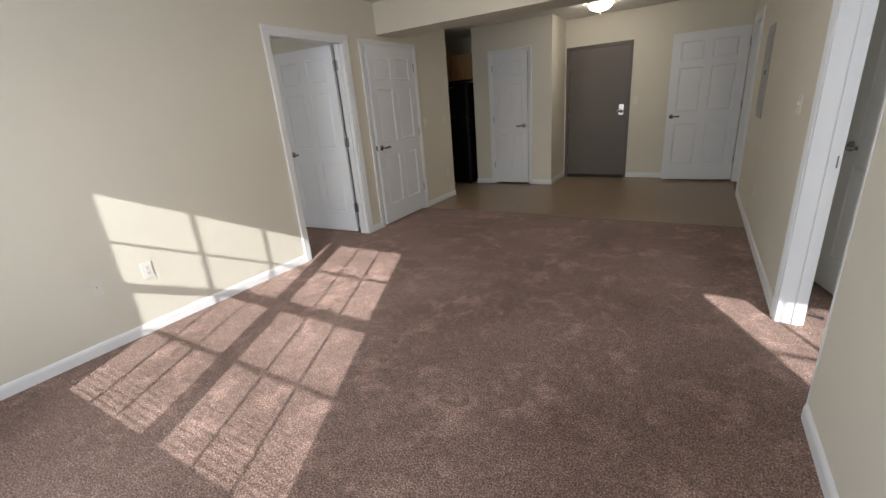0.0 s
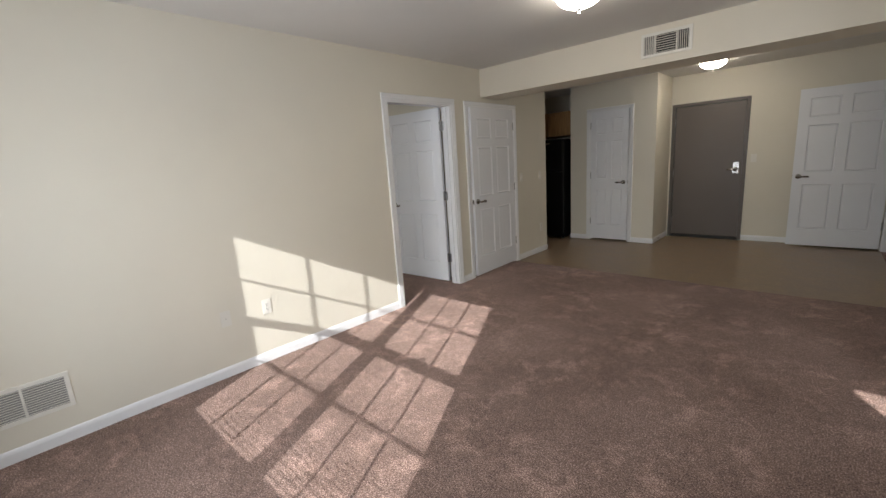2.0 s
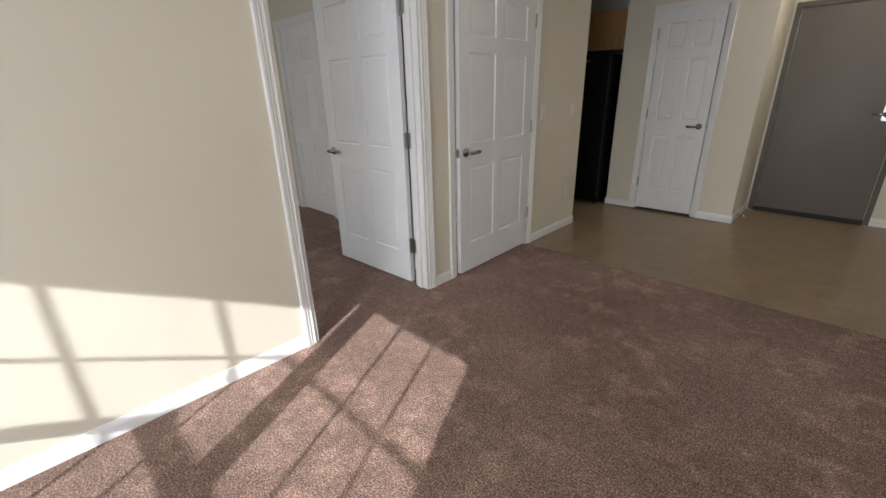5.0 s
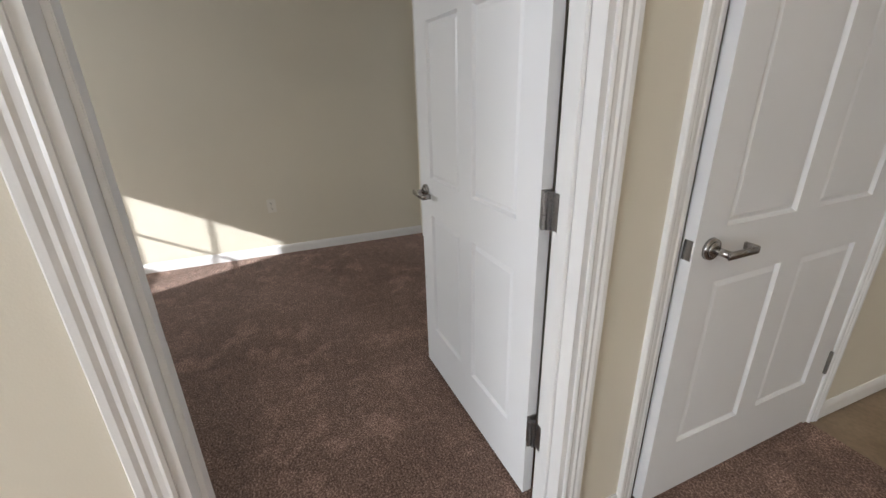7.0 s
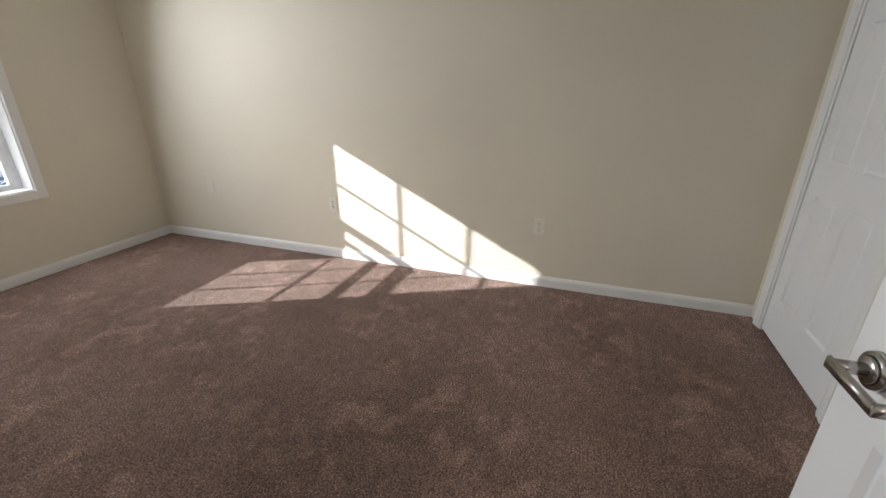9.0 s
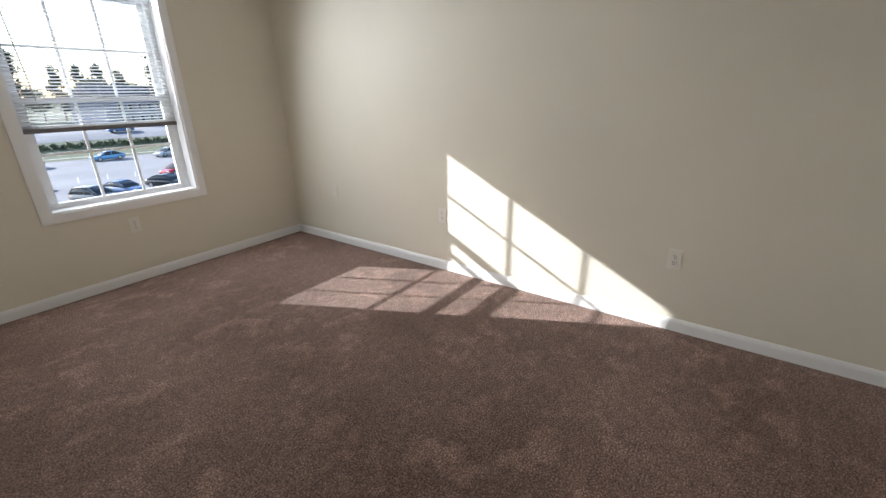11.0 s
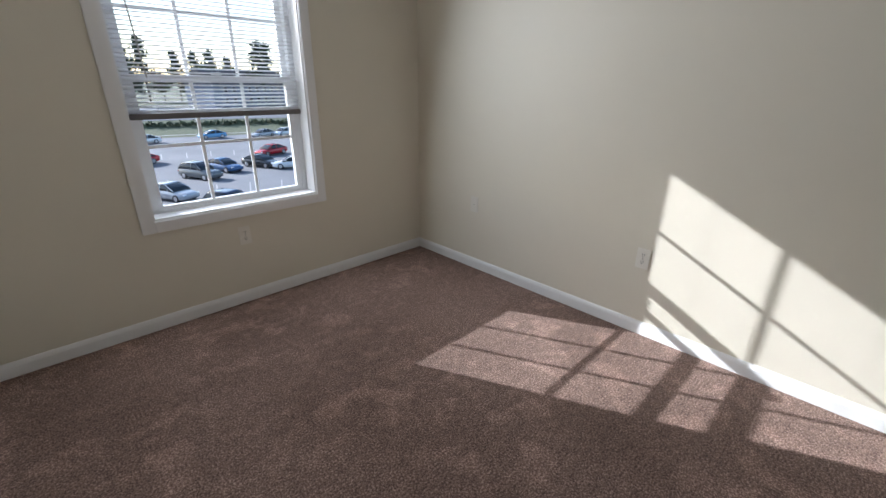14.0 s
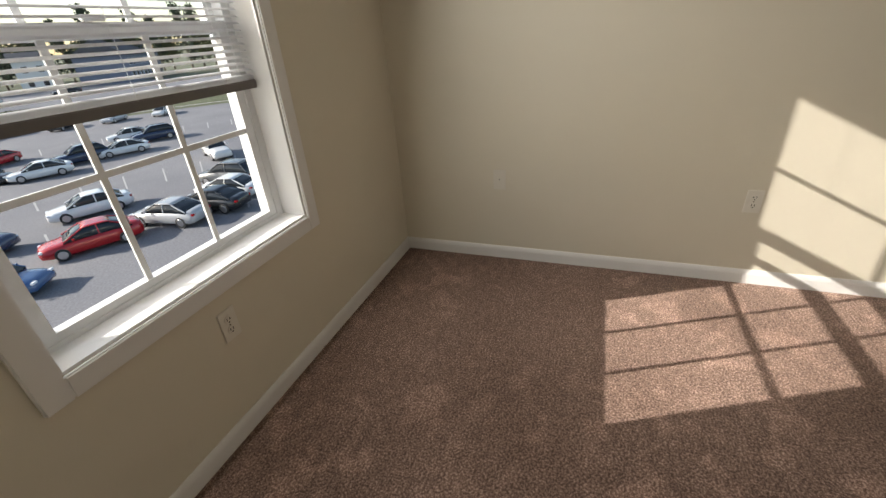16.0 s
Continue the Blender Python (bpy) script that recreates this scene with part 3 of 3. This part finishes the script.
# ---- fittings on walls and ceiling ----
def outlet(at, label="white duplex outlet plate on the wall", slots=True, w=0.070, h=0.115, material=None):
    """In at's frame the wall is the plane y = 0 and the room lies at -y."""
    root = thing("wall_outlet", label, "outlet", at)
    part("plate", box(-w / 2, -0.006, -h / 2, w / 2, 0.0, h / 2, 0.002), material or PLATE, root)
    if slots:
        for z in (-0.020, 0.020):
            face = part("receptacle", rod((0, -0.008, z), (0, -0.004, z), 0.0165, None, 18), PLATE, root)
            for x in (-0.006, 0.006):
                part("slot", box(x - 0.0015, -0.0085, z - 0.001, x + 0.0015, -0.0075, z + 0.008), DARK, face)
            part("slot", rod((0, -0.0085, z - 0.008), (0, -0.0075, z - 0.008), 0.003, None, 8), DARK, face)
    part("screw", rod((0, -0.0072, 0), (0, -0.0055, 0), 0.003, None, 10), NICKEL, root)
    return root


def light_switch(at, gangs=1, label="white toggle light switch plate"):
    root = thing("light_switch", label, "switch", at)
    w = 0.070 + 0.046 * (gangs - 1)
    part("plate", box(-w / 2, -0.006, -0.0575, w / 2, 0.0, 0.0575, 0.002), PLATE, root)
    for g in range(gangs):
        x = (g - (gangs - 1) / 2) * 0.046
        part("toggle", box(x - 0.005, -0.016, -0.004, x + 0.005, -0.004, 0.018, 0.002), PLATE, root)
    return root


WEST, SOUTH, EAST, NORTH = 90, 180, -90, 0
outlet(pose(0, -1.396, 0.436, 0, 0, WEST))
outlet(pose(0, -1.70, 0.435, 0, 0, WEST), "cream blank cover plate on the wall", False, material=COVER)
outlet(pose(0, 2.864, 0.38, 0, 0, WEST))
light_switch(pose(0, 2.34, 1.155, 0, 0, WEST))
light_switch(pose(0, 2.846, 1.151, 0, 0, WEST))
outlet(pose(-3.01, -1.448, 0.448, 0, 0, WEST))
outlet(pose(-3.01, 0.158, 0.438, 0, 0, WEST))
outlet(pose(-3.01, -2.68, 0.50, 0, 0, WEST), "cream blank cover plate on the wall", False, material=COVER)
outlet(pose(-1.582, -3.30, 0.44, 0, 0, SOUTH))
outlet(pose(3.71, 2.05, 0.40, 0, 0, EAST))
light_switch(pose(3.71, 0.68, 1.20, 0, 0, EAST), 2, "white double light switch plate by the doorway")
light_switch(pose(2.335, 4.767, 1.195, 0, 0, NORTH))

panel = thing("breaker_panel", "grey metal breaker panel set in the wall", "panel", pose(3.71, 2.62, 1.41, 0, 0, EAST))
part("panel_frame", box(-0.19, -0.012, -0.41, 0.19, 0.0, 0.41, 0.003), PANEL_GREY, panel)
pdoor = part("panel_door", box(-0.155, -0.020, -0.34, 0.155, -0.012, 0.34, 0.003), PANEL_GREY, panel)
part("panel_latch", box(0.12, -0.025, -0.02, 0.14, -0.020, 0.02, 0.002), DARK, pdoor)

grille = thing("return_grille", "white louvred return air grille low on the wall", "vent", pose(0, -2.775, 0.31, 0, 0, WEST))
part("grille_frame", wall_bm("x", -0.010, 0.0, -0.20, 0.20, -0.105, 0.105, ((-0.178, -0.006, -0.083, 0.083), (0.006, 0.178, -0.083, 0.083))), PLATE, grille)
part("backing", box(-0.178, -0.002, -0.083, 0.178, -0.0005, 0.083), PANEL_GREY, grille)
for sx in (-0.092, 0.092):
    for k in range(12):
        bm = box(-0.086, -0.006, -0.0012, 0.086, 0.006, 0.0012)
        bm.transform(Matrix.Rotation(radians(-35), 4, "X"))
        part("louvre", bm, PLATE, grille, at=pose(sx, -0.007, -0.076 + k * 0.0138))

vent = thing("ceiling_vent", "white three-section air vent on the beam", "vent", pose(2.005, 1.48, 2.312, 0, 0, NORTH))
part("vent_frame", wall_bm("x", -0.010, 0.0, -0.20, 0.20, -0.098, 0.098, ((-0.178, -0.088, -0.075, 0.075), (-0.078, 0.078, -0.075, 0.075), (0.088, 0.178, -0.075, 0.075))), PLATE, vent)
part("backing", box(-0.178, -0.002, -0.075, 0.178, -0.0005, 0.075), DARK, vent)
for k in range(8):
    bm = box(-0.078, -0.006, -0.0012, 0.078, 0.006, 0.0012)
    bm.transform(Matrix.Rotation(radians(35), 4, "X"))
    part("louvre", bm, PLATE, vent, at=pose(0, -0.007, -0.066 + k * 0.019))
for s in (-1, 1):
    for k in range(6):
        bm = box(-0.0012, -0.006, -0.075, 0.0012, 0.006, 0.075)
        bm.transform(Matrix.Rotation(radians(35 * s), 4, "Z"))
        part("louvre", bm, PLATE, vent, at=pose(s * (0.095 + k * 0.0155), -0.007, 0))


def bowl_lamp(x, y, top=H):
    root = thing("ceiling_light", "white glass bowl flush ceiling light, lit", "lamp", pose(x, y, top), "flush ceiling lights")
    part("canopy", rod((0, 0, -0.018), (0, 0, -0.001), 0.155, 0.145, 36), PLATE, root)
    bm = bmesh.new()
    bmesh.ops.create_uvsphere(bm, u_segments=36, v_segments=18, radius=0.15)
    bmesh.ops.delete(bm, geom=[v for v in bm.verts if v.co.z > 0.001], context="VERTS")
    bm.transform(Matrix.Translation((0, 0, -0.018)) @ Matrix.Diagonal((1, 1, 0.6, 1)))
    part("glass_bowl", bm, LAMP_GLASS, root, "glowing frosted glass bowl", smooth=True)
    bm = rod((0, 0, -0.128), (0, 0, -0.105), 0.006, 0.013, 16)
    add_rod(bm, (0, 0, -0.142), (0, 0, -0.128), 0.009, 0.006, 16)
    part("finial", bm, NICKEL, root, "nickel finial")
    return root


bowl_lamp(1.834, 0.14)
bowl_lamp(1.94, 3.80)

dstop = thing("spring_stop", "small dark spring door stop on the jamb", "door stop", pose(3.85, 0.18, 0.075))
part("spring", rod((-0.005, 0.0, 0), (0.05, -0.02, 0), 0.005, None, 10), RUBBER, dstop)
part("tip", rod((0.05, -0.02, 0), (0.062, -0.025, 0), 0.008, None, 12), RUBBER, dstop)

wstop = thing("spring_stop", "white tipped spring door stop on the baseboard", "door stop", pose(1.254, 4.22, 0.05))
part("spring", rod((-0.002, 0, 0), (0.055, 0, 0), 0.0045, None, 10), NICKEL, wstop)
part("tip", rod((0.055, 0, 0), (0.068, 0, 0), 0.007, None, 12), PLATE, wstop)

# ---- kitchen ----
fridge = thing("refrigerator", "black two-door refrigerator in the kitchen", "refrigerator", pose(-0.55, 3.83, -0.006))
part("body", box(-0.42, 0.07, 0.03, 0.42, 0.78, 1.68, 0.008), BLACK, fridge)
d = part("freezer_door", box(-0.42, 0.0, 1.16, 0.42, 0.066, 1.68, 0.012), BLACK, fridge)
part("handle", box(-0.38, -0.035, 1.20, -0.35, 0.0, 1.50, 0.008), BLACK, d)
d = part("fridge_door", box(-0.42, 0.0, 0.09, 0.42, 0.066, 1.15, 0.012), BLACK, fridge)
part("handle", box(-0.38, -0.035, 0.70, -0.35, 0.0, 1.11, 0.008), BLACK, d)
part("badge", box(0.12, -0.003, 1.61, 0.20, 0.0, 1.625), NICKEL, d)
for sx in (-0.36, 0.36):
    part("foot", rod((sx, 0.12, 0.0), (sx, 0.12, 0.035), 0.025), RUBBER, fridge)
cab = thing("wall_cabinet", "oak wall cabinet above the refrigerator", "cabinet", pose(-0.55, 4.15, 1.73))
part("body", box(-0.44, 0.022, 0.0, 0.44, 0.59, 0.40, 0.002), OAK, cab)
for s in (-1, 1):
    x0, x1 = sorted((s * 0.004, s * 0.438))
    bm = box(x0, 0.0, 0.004, x1, 0.021, 0.396)
    f = [q for q in bm.faces if q.normal.y < -0.9 or abs(q.calc_center_median().y) < 1e-5]
    bmesh.ops.inset_individual(bm, faces=f, thickness=0.06, depth=-0.006)
    part("cabinet_door", bm, OAK, cab)

# ---- outside ----
def ground_z(d):
    """Height of the land at a distance d from the house: a level lot, then a bank up to a terrace."""
    k = min(1, max(0, (d - 86) / 24))
    return -8.0 + 3.0 * k * k * (3 - 2 * k)


def land(name, radii, a0, a1, n, material, lift, label, category):
    """A sheet of land in rings about the house, between two bearings from south."""
    bm = bmesh.new()
    rows = []
    for r in radii:
        rows.append([bm.verts.new((-1 + r * math.sin(radians(a0 + (a1 - a0) * i / n)), -3.52 - r * math.cos(radians(a0 + (a1 - a0) * i / n)), ground_z(r) + lift)) for i in range(n + 1)])
    for p, q in zip(rows, rows[1:]):
        for i in range(n):
            bm.faces.new((p[i], p[i + 1], q[i + 1], q[i]))
    return setting(name, bm, material, label, category)


land("ground", [0, 20, 60, 80, 86, 90, 94, 98, 102, 106, 110, 140, 200, 500, 1500, 4000], -180, 180, 72, GRASS, -0.02, "grassy land out to the horizon", "ground")
land("parking_lot", [2, 20, 40, 60, 80, 86, 89], -75, 60, 40, ASPHALT, 0.0, "grey asphalt parking lot with painted bays", "parking lot")
land("upper_road", [101, 104, 107, 110, 125, 132], -75, 60, 40, ASPHALT, 0.02, "grey asphalt road on the terrace", "road")
land("kerb", [89.0, 89.4], -75, 60, 60, CONCRETE, 0.14, "pale concrete kerb round the parking lot", "kerb")

PAINTS = {}


def car_paint(colour):
    if colour not in PAINTS:
        m = plain("car_paint", colour, 0.25, 0.1, 0.03, 3)
        m.node_tree.nodes["Principled BSDF"].inputs["Coat Weight"].default_value = 0.6
        PAINTS[colour] = m
    return PAINTS[colour]


def loft(stations):
    """A rounded hull through stations of (y, half width low, half width high, low, high)."""
    bm, rings = bmesh.new(), []
    for y, wl, wh, z0, z1 in stations:
        h = z1 - z0
        half = [(wl * 0.86, z0), (wl, z0 + 0.16 * h), (wl * 0.6 + wh * 0.4, z0 + 0.62 * h), (wh, z1 - 0.14 * h), (wh * 0.86, z1 - 0.02 * h), (wh * 0.4, z1)]
        rings.append([bm.verts.new((x, y, z)) for x, z in half] + [bm.verts.new((-x, y, z)) for x, z in half[::-1]])
    for a, b in zip(rings, rings[1:]):
        for k in range(len(a)):
            n = (k + 1) % len(a)
            bm.faces.new((a[k], a[n], b[n], b[k]))
    bm.faces.new(rings[0]), bm.faces.new(rings[-1][::-1])
    return bm


def build_car(label, colour, suv=False, truck=False):
    """A parked car, nose along -y, wheels on z = 0."""
    root = thing("car", label, "car", None, "parked cars")
    mat = car_paint(colour)
    up = 0.14 if suv or truck else 0.0
    hood, belt, roof = 0.80 + up, 0.93 + up, 1.44 + 1.8 * up
    tail = belt + (0.06 if not suv else 0.02)
    hull = [(-2.32, 0.60, 0.52, 0.40, 0.62), (-2.24, 0.78, 0.66, 0.28, hood - 0.10), (-1.9, 0.88, 0.76, 0.22, hood - 0.02), (-1.2, 0.90, 0.80, 0.20, hood + 0.06), (-0.8, 0.90, 0.82, 0.20, belt),
            (0.4, 0.90, 0.82, 0.20, belt + 0.02), (1.4, 0.90, 0.80, 0.20, tail), (2.0, 0.88, 0.76, 0.24, tail), (2.24, 0.80, 0.68, 0.32, tail - 0.05), (2.32, 0.62, 0.54, 0.42, tail - 0.20)]
    part("body", loft(hull), mat, root, smooth=True)
    if truck:
        cab = [(-0.95, belt), (-0.55, belt + 0.30), (-0.15, roof - 0.03), (0.45, roof - 0.03), (0.66, belt + 0.2), (0.72, belt)]
    elif suv:
        cab = [(-1.10, belt), (-0.70, belt + 0.32), (-0.20, roof - 0.04), (0.7, roof - 0.02), (1.6, roof - 0.06), (1.98, belt + 0.28), (2.12, belt)]
    else:
        cab = [(-1.20, belt), (-0.75, belt + 0.26), (-0.25, roof - 0.05), (0.35, roof - 0.02), (0.95, roof - 0.08), (1.45, belt + 0.24), (1.85, belt + 0.04)]
    part("window_band", loft([(y, 0.80, 0.80 - 0.30 * (z - belt + 0.05), belt - 0.12, z) for y, z in cab]), CAR_GLASS, root, "dark tinted car windows", smooth=True)
    top = [(y, z) for y, z in cab if z > roof - 0.1]
    y0, y1, zt = top[0][0] - 0.05, top[-1][0] + 0.05, roof - 0.015
    part("roof", loft([(y0, 0.60, 0.52, zt - 0.06, zt - 0.025), (y0 + 0.3, 0.66, 0.56, zt - 0.05, zt + 0.01), (y1 - 0.3, 0.66, 0.56, zt - 0.05, zt + 0.01), (y1, 0.60, 0.52, zt - 0.085, zt - 0.05)]), mat, root, smooth=True)
    for sx in (-1, 1):
        for (ya, za), (yb, zb) in ((cab[0], top[0]), (cab[-1], top[-1]), ((0.35, belt), (0.35, roof - 0.04))):
            part("pillar", rod((sx * 0.80, ya, za - 0.02), (sx * 0.645, yb, zb - 0.02), 0.04, 0.035, 8), mat, root)
        part("headlight", box(sx * 0.60 - 0.15, -2.285, 0.60, sx * 0.60 + 0.15, -2.12, 0.71, 0.03), HEAD, root)
        part("taillight", box(sx * 0.62 - 0.15, 2.14, 0.70, sx * 0.62 + 0.15, 2.30, 0.84, 0.03), TAIL, root)
        part("mirror", box(sx * 0.95 - 0.08, -0.82, belt, sx * 0.95 + 0.08, -0.70, belt + 0.12, 0.03), mat, root)
        for y in (-1.42, 1.38):
            w = part("wheel", rod((sx * 0.70, y, 0.33), (sx * 0.905, y, 0.33), 0.33, None, 22), RUBBER, root)
            part("rim", rod((sx * 0.90, y, 0.33), (sx * 0.917, y, 0.33), 0.22, 0.20, 16), RIM, w)
    return root


PROTO = {}


def parked(kind, x, y, heading):
    """A car of a kind on the land at (x, y), its nose turned by heading from south."""
    m = pose(x, y, ground_z(math.hypot(x + 1, y + 3.52)) + 0.005, 0, 0, heading)
    if kind not in PROTO:
        label, colour, suv, truck = KINDS[kind]
        PROTO[kind] = build_car(label, colour, suv, truck)
        PROTO[kind].matrix_basis = m
    else:
        copy_thing(PROTO[kind], m)


KINDS = {
    "red": ("red sedan parked in a bay", (0.42, 0.012, 0.016), False, False),
    "white": ("white sedan parked in a bay", (0.72, 0.73, 0.74), False, False),
    "black": ("black sedan parked in a bay", (0.012, 0.013, 0.016), False, False),
    "blue": ("blue sedan parked in a bay", (0.03, 0.09, 0.22), False, False),
    "silver": ("silver sedan parked in a bay", (0.42, 0.43, 0.45), False, False),
    "navy": ("dark blue sport utility vehicle parked in a bay", (0.02, 0.035, 0.08), True, False),
    "grey": ("grey sport utility vehicle parked in a bay", (0.12, 0.125, 0.13), True, False),
    "sky": ("light blue sedan parked by the bank", (0.12, 0.30, 0.52), False, False),
    "pale": ("white pickup truck parked by the kerb", (0.70, 0.70, 0.69), True, True),
}
for kind, x, y, heading in (
        ("red", -13.4, -27.5, 62), ("silver", -17.0, -26.0, 8), ("black", -19.3, -25.0, 8), ("white", -21.6, -25.9, 8), ("grey", -24.0, -28.2, 8), ("pale", -30.4, -36.0, 150),
        ("white", -17.0, -33.2, 62), ("navy", -10.8, -34.0, 207), ("blue", -8.5, -27.0, 212),
        ("black", -20.0, -51.6, 205), ("white", -22.5, -48.3, 62), ("navy", -27.0, -50.0, 70), ("white", -30.2, -48.4, 62), ("red", -24.6, -59.5, 110), ("white", -35.8, -55.2, 60), ("navy", -36.0, -51.2, 62),
        ("grey", -12.7, -49.0, 205), ("blue", -15.8, -51.6, 200), ("silver", -8.4, -41.5, 205), ("white", -5.4, -38.2, 205), ("silver", -2.6, -42.6, 205), ("white", 0.2, -46.0, 205),
        ("silver", -32.0, -80.5, 110), ("white", -36.1, -80.7, 110), ("black", -40.8, -76.0, 115), ("silver", -46.2, -72.8, 115), ("sky", -24.4, -84.0, 95), ("white", -14.0, -83.0, 95),
        ("silver", -7.6, -84.5, 95), ("red", -9.4, -62.0, 110), ("blue", -4.2, -63.5, 110), ("white", -51.5, -69.0, 120),
        ("blue", -34.0, -105.5, 92), ("silver", -45.0, -101.5, 60), ("black", -56.0, -98.0, 70)):
    parked(kind, x, y, heading)

bm = bmesh.new()
for d0, d1, step in ((27, 32, 5.2), (38, 43, 4.0), (62, 67, 2.6)):
    a = -60.0
    while a < 40:
        p = [(-1 + r * math.sin(radians(a)), -3.52 - r * math.cos(radians(a))) for r in (d0, d1)]
        s = Vector((math.cos(radians(a)), math.sin(radians(a)))) * 0.06
        bm.faces.new([bm.verts.new((x, y, -7.992)) for x, y in ((p[0][0] - s.x, p[0][1] - s.y), (p[0][0] + s.x, p[0][1] + s.y), (p[1][0] + s.x, p[1][1] + s.y), (p[1][0] - s.x, p[1][1] - s.y))])
        a += step
tagged(new("bay_lines", mesh_of("bay_lines", bm, LINE)), "white painted parking bay lines on asphalt", "road marking", "", "stuff")


def clump(bm, c, s, n):
    """Small ragged leaves about a point."""
    for _ in range(n):
        p = Vector(c) + Vector((random.gauss(0, s), random.gauss(0, s), random.gauss(0, s * 0.8)))
        q = Euler((random.uniform(0, 6.3), random.uniform(0, 6.3), 0)).to_matrix() @ Matrix.Scale(random.uniform(0.20, 0.5), 3)
        bm.faces.new([bm.verts.new(p + q @ Vector(v)) for v in ((-1, -0.5, 0), (0.2, -0.7, 0.2), (1, 0.3, 0), (-0.2, 0.8, 0.15))])


def build_tree(pine):
    root = thing("tree", "tall dark green pine on the far bank" if pine else "leafy green tree on the far bank", "tree", None, "trees beyond the parking lot")
    h = 17.0 if pine else 12.0
    bt = bmesh.new()
    add_rod(bt, (0, 0, -0.3), (0.2, 0.1, h * 0.9), 0.28, 0.05, 10)
    bl = bmesh.new()
    for k in range(34 if pine else 30):
        a = random.uniform(0, 6.28)
        if pine:
            z = h * (0.22 + 0.76 * k / 34)
            r = (h - z) * 0.24 + 0.3
        else:
            z = h * random.uniform(0.35, 0.95)
            r = 3.6 * math.sqrt(max(0.05, 1 - ((z / h - 0.62) / 0.38) ** 2)) * random.uniform(0.5, 1)
        e = Vector((r * math.cos(a), r * math.sin(a), z))
        add_rod(bt, (0.15 * z / h, 0.05, z - r * 0.35), e, 0.07, 0.015, 5)
        for u in (0.45, 0.75, 1.0):
            clump(bl, Vector((0, 0, z - 0.2 * r)).lerp(e, u), 0.55 if pine else 0.75, 12 if pine else 15)
    part("trunk", bt, BARK, root)
    part("crown", bl, NEEDLE if pine else LEAF, root)
    return root


trees = [build_tree(True), build_tree(False), build_tree(True)]
spots = [(-50 + 1.35 * i + random.uniform(-0.6, 0.6), random.uniform(136, 190)) for i in range(62)]
for i, (a, d) in enumerate(spots):
    m = pose(-1 + d * math.sin(radians(a)), -3.52 - d * math.cos(radians(a)), ground_z(d) - 0.03, 0, 0, random.uniform(0, 360)) @ Matrix.Scale(random.uniform(0.75, 1.15), 4)
    t = trees[i % 3]
    if i < 3:
        t.matrix_basis = m
    else:
        o = copy_thing(t, m)
        o.scale = m.to_scale()

bm = bmesh.new()
for i in range(130):
    a, d = -48 + 0.62 * i, 97 + random.uniform(-0.6, 0.6)
    clump(bm, (-1 + d * math.sin(radians(a)), -3.52 - d * math.cos(radians(a)), ground_z(d) + 0.25), 0.30, 20)
tagged(new("hedge", mesh_of("hedge", bm, HEDGE)), "low green hedge along the bank", "hedge", "", "stuff")


def house(a, d, w, dep, h, turn, siding=None, label="blue-grey sided building with dark roof beyond the lot"):
    root = thing("house", label, "building", pose(-1 + d * math.sin(radians(a)), -3.52 - d * math.cos(radians(a)), ground_z(d) - 0.03, 0, 0, turn))
    part("wall", box(-w / 2, -dep / 2, 0, w / 2, dep / 2, h), siding or SIDING, root)
    r = prism([(-dep / 2 - 0.5, h), (0, h + dep * 0.32), (dep / 2 + 0.5, h), (dep / 2 + 0.5, h - 0.2), (-dep / 2 - 0.5, h - 0.2)], -w / 2 - 0.4, w / 2 + 0.4)
    part("roof", r, ROOFING, root)
    for z in (1.0, 3.8):
        x = -w / 2 + 1.6
        while x < w / 2 - 1.4 and z + 1.5 < h:
            fr = part("window", box(x - 0.6, dep / 2, z, x + 0.6, dep / 2 + 0.06, z + 1.5), VINYL_WHITE, root)
            part("pane", box(x - 0.5, dep / 2 + 0.06, z + 0.1, x + 0.5, dep / 2 + 0.08, z + 1.4), CAR_GLASS, fr)
            x += 2.6
    return root


house(-20, 138, 26, 11, 6.2, 20)
house(-35.5, 143, 24, 11, 6.2, 35)
house(-28.4, 135, 6.0, 5.0, 6.4, -28.4, paint("white_siding", (0.74, 0.74, 0.73), 0.7, 0.04, 20.0, 0.2), "small white sided house beyond the lot")
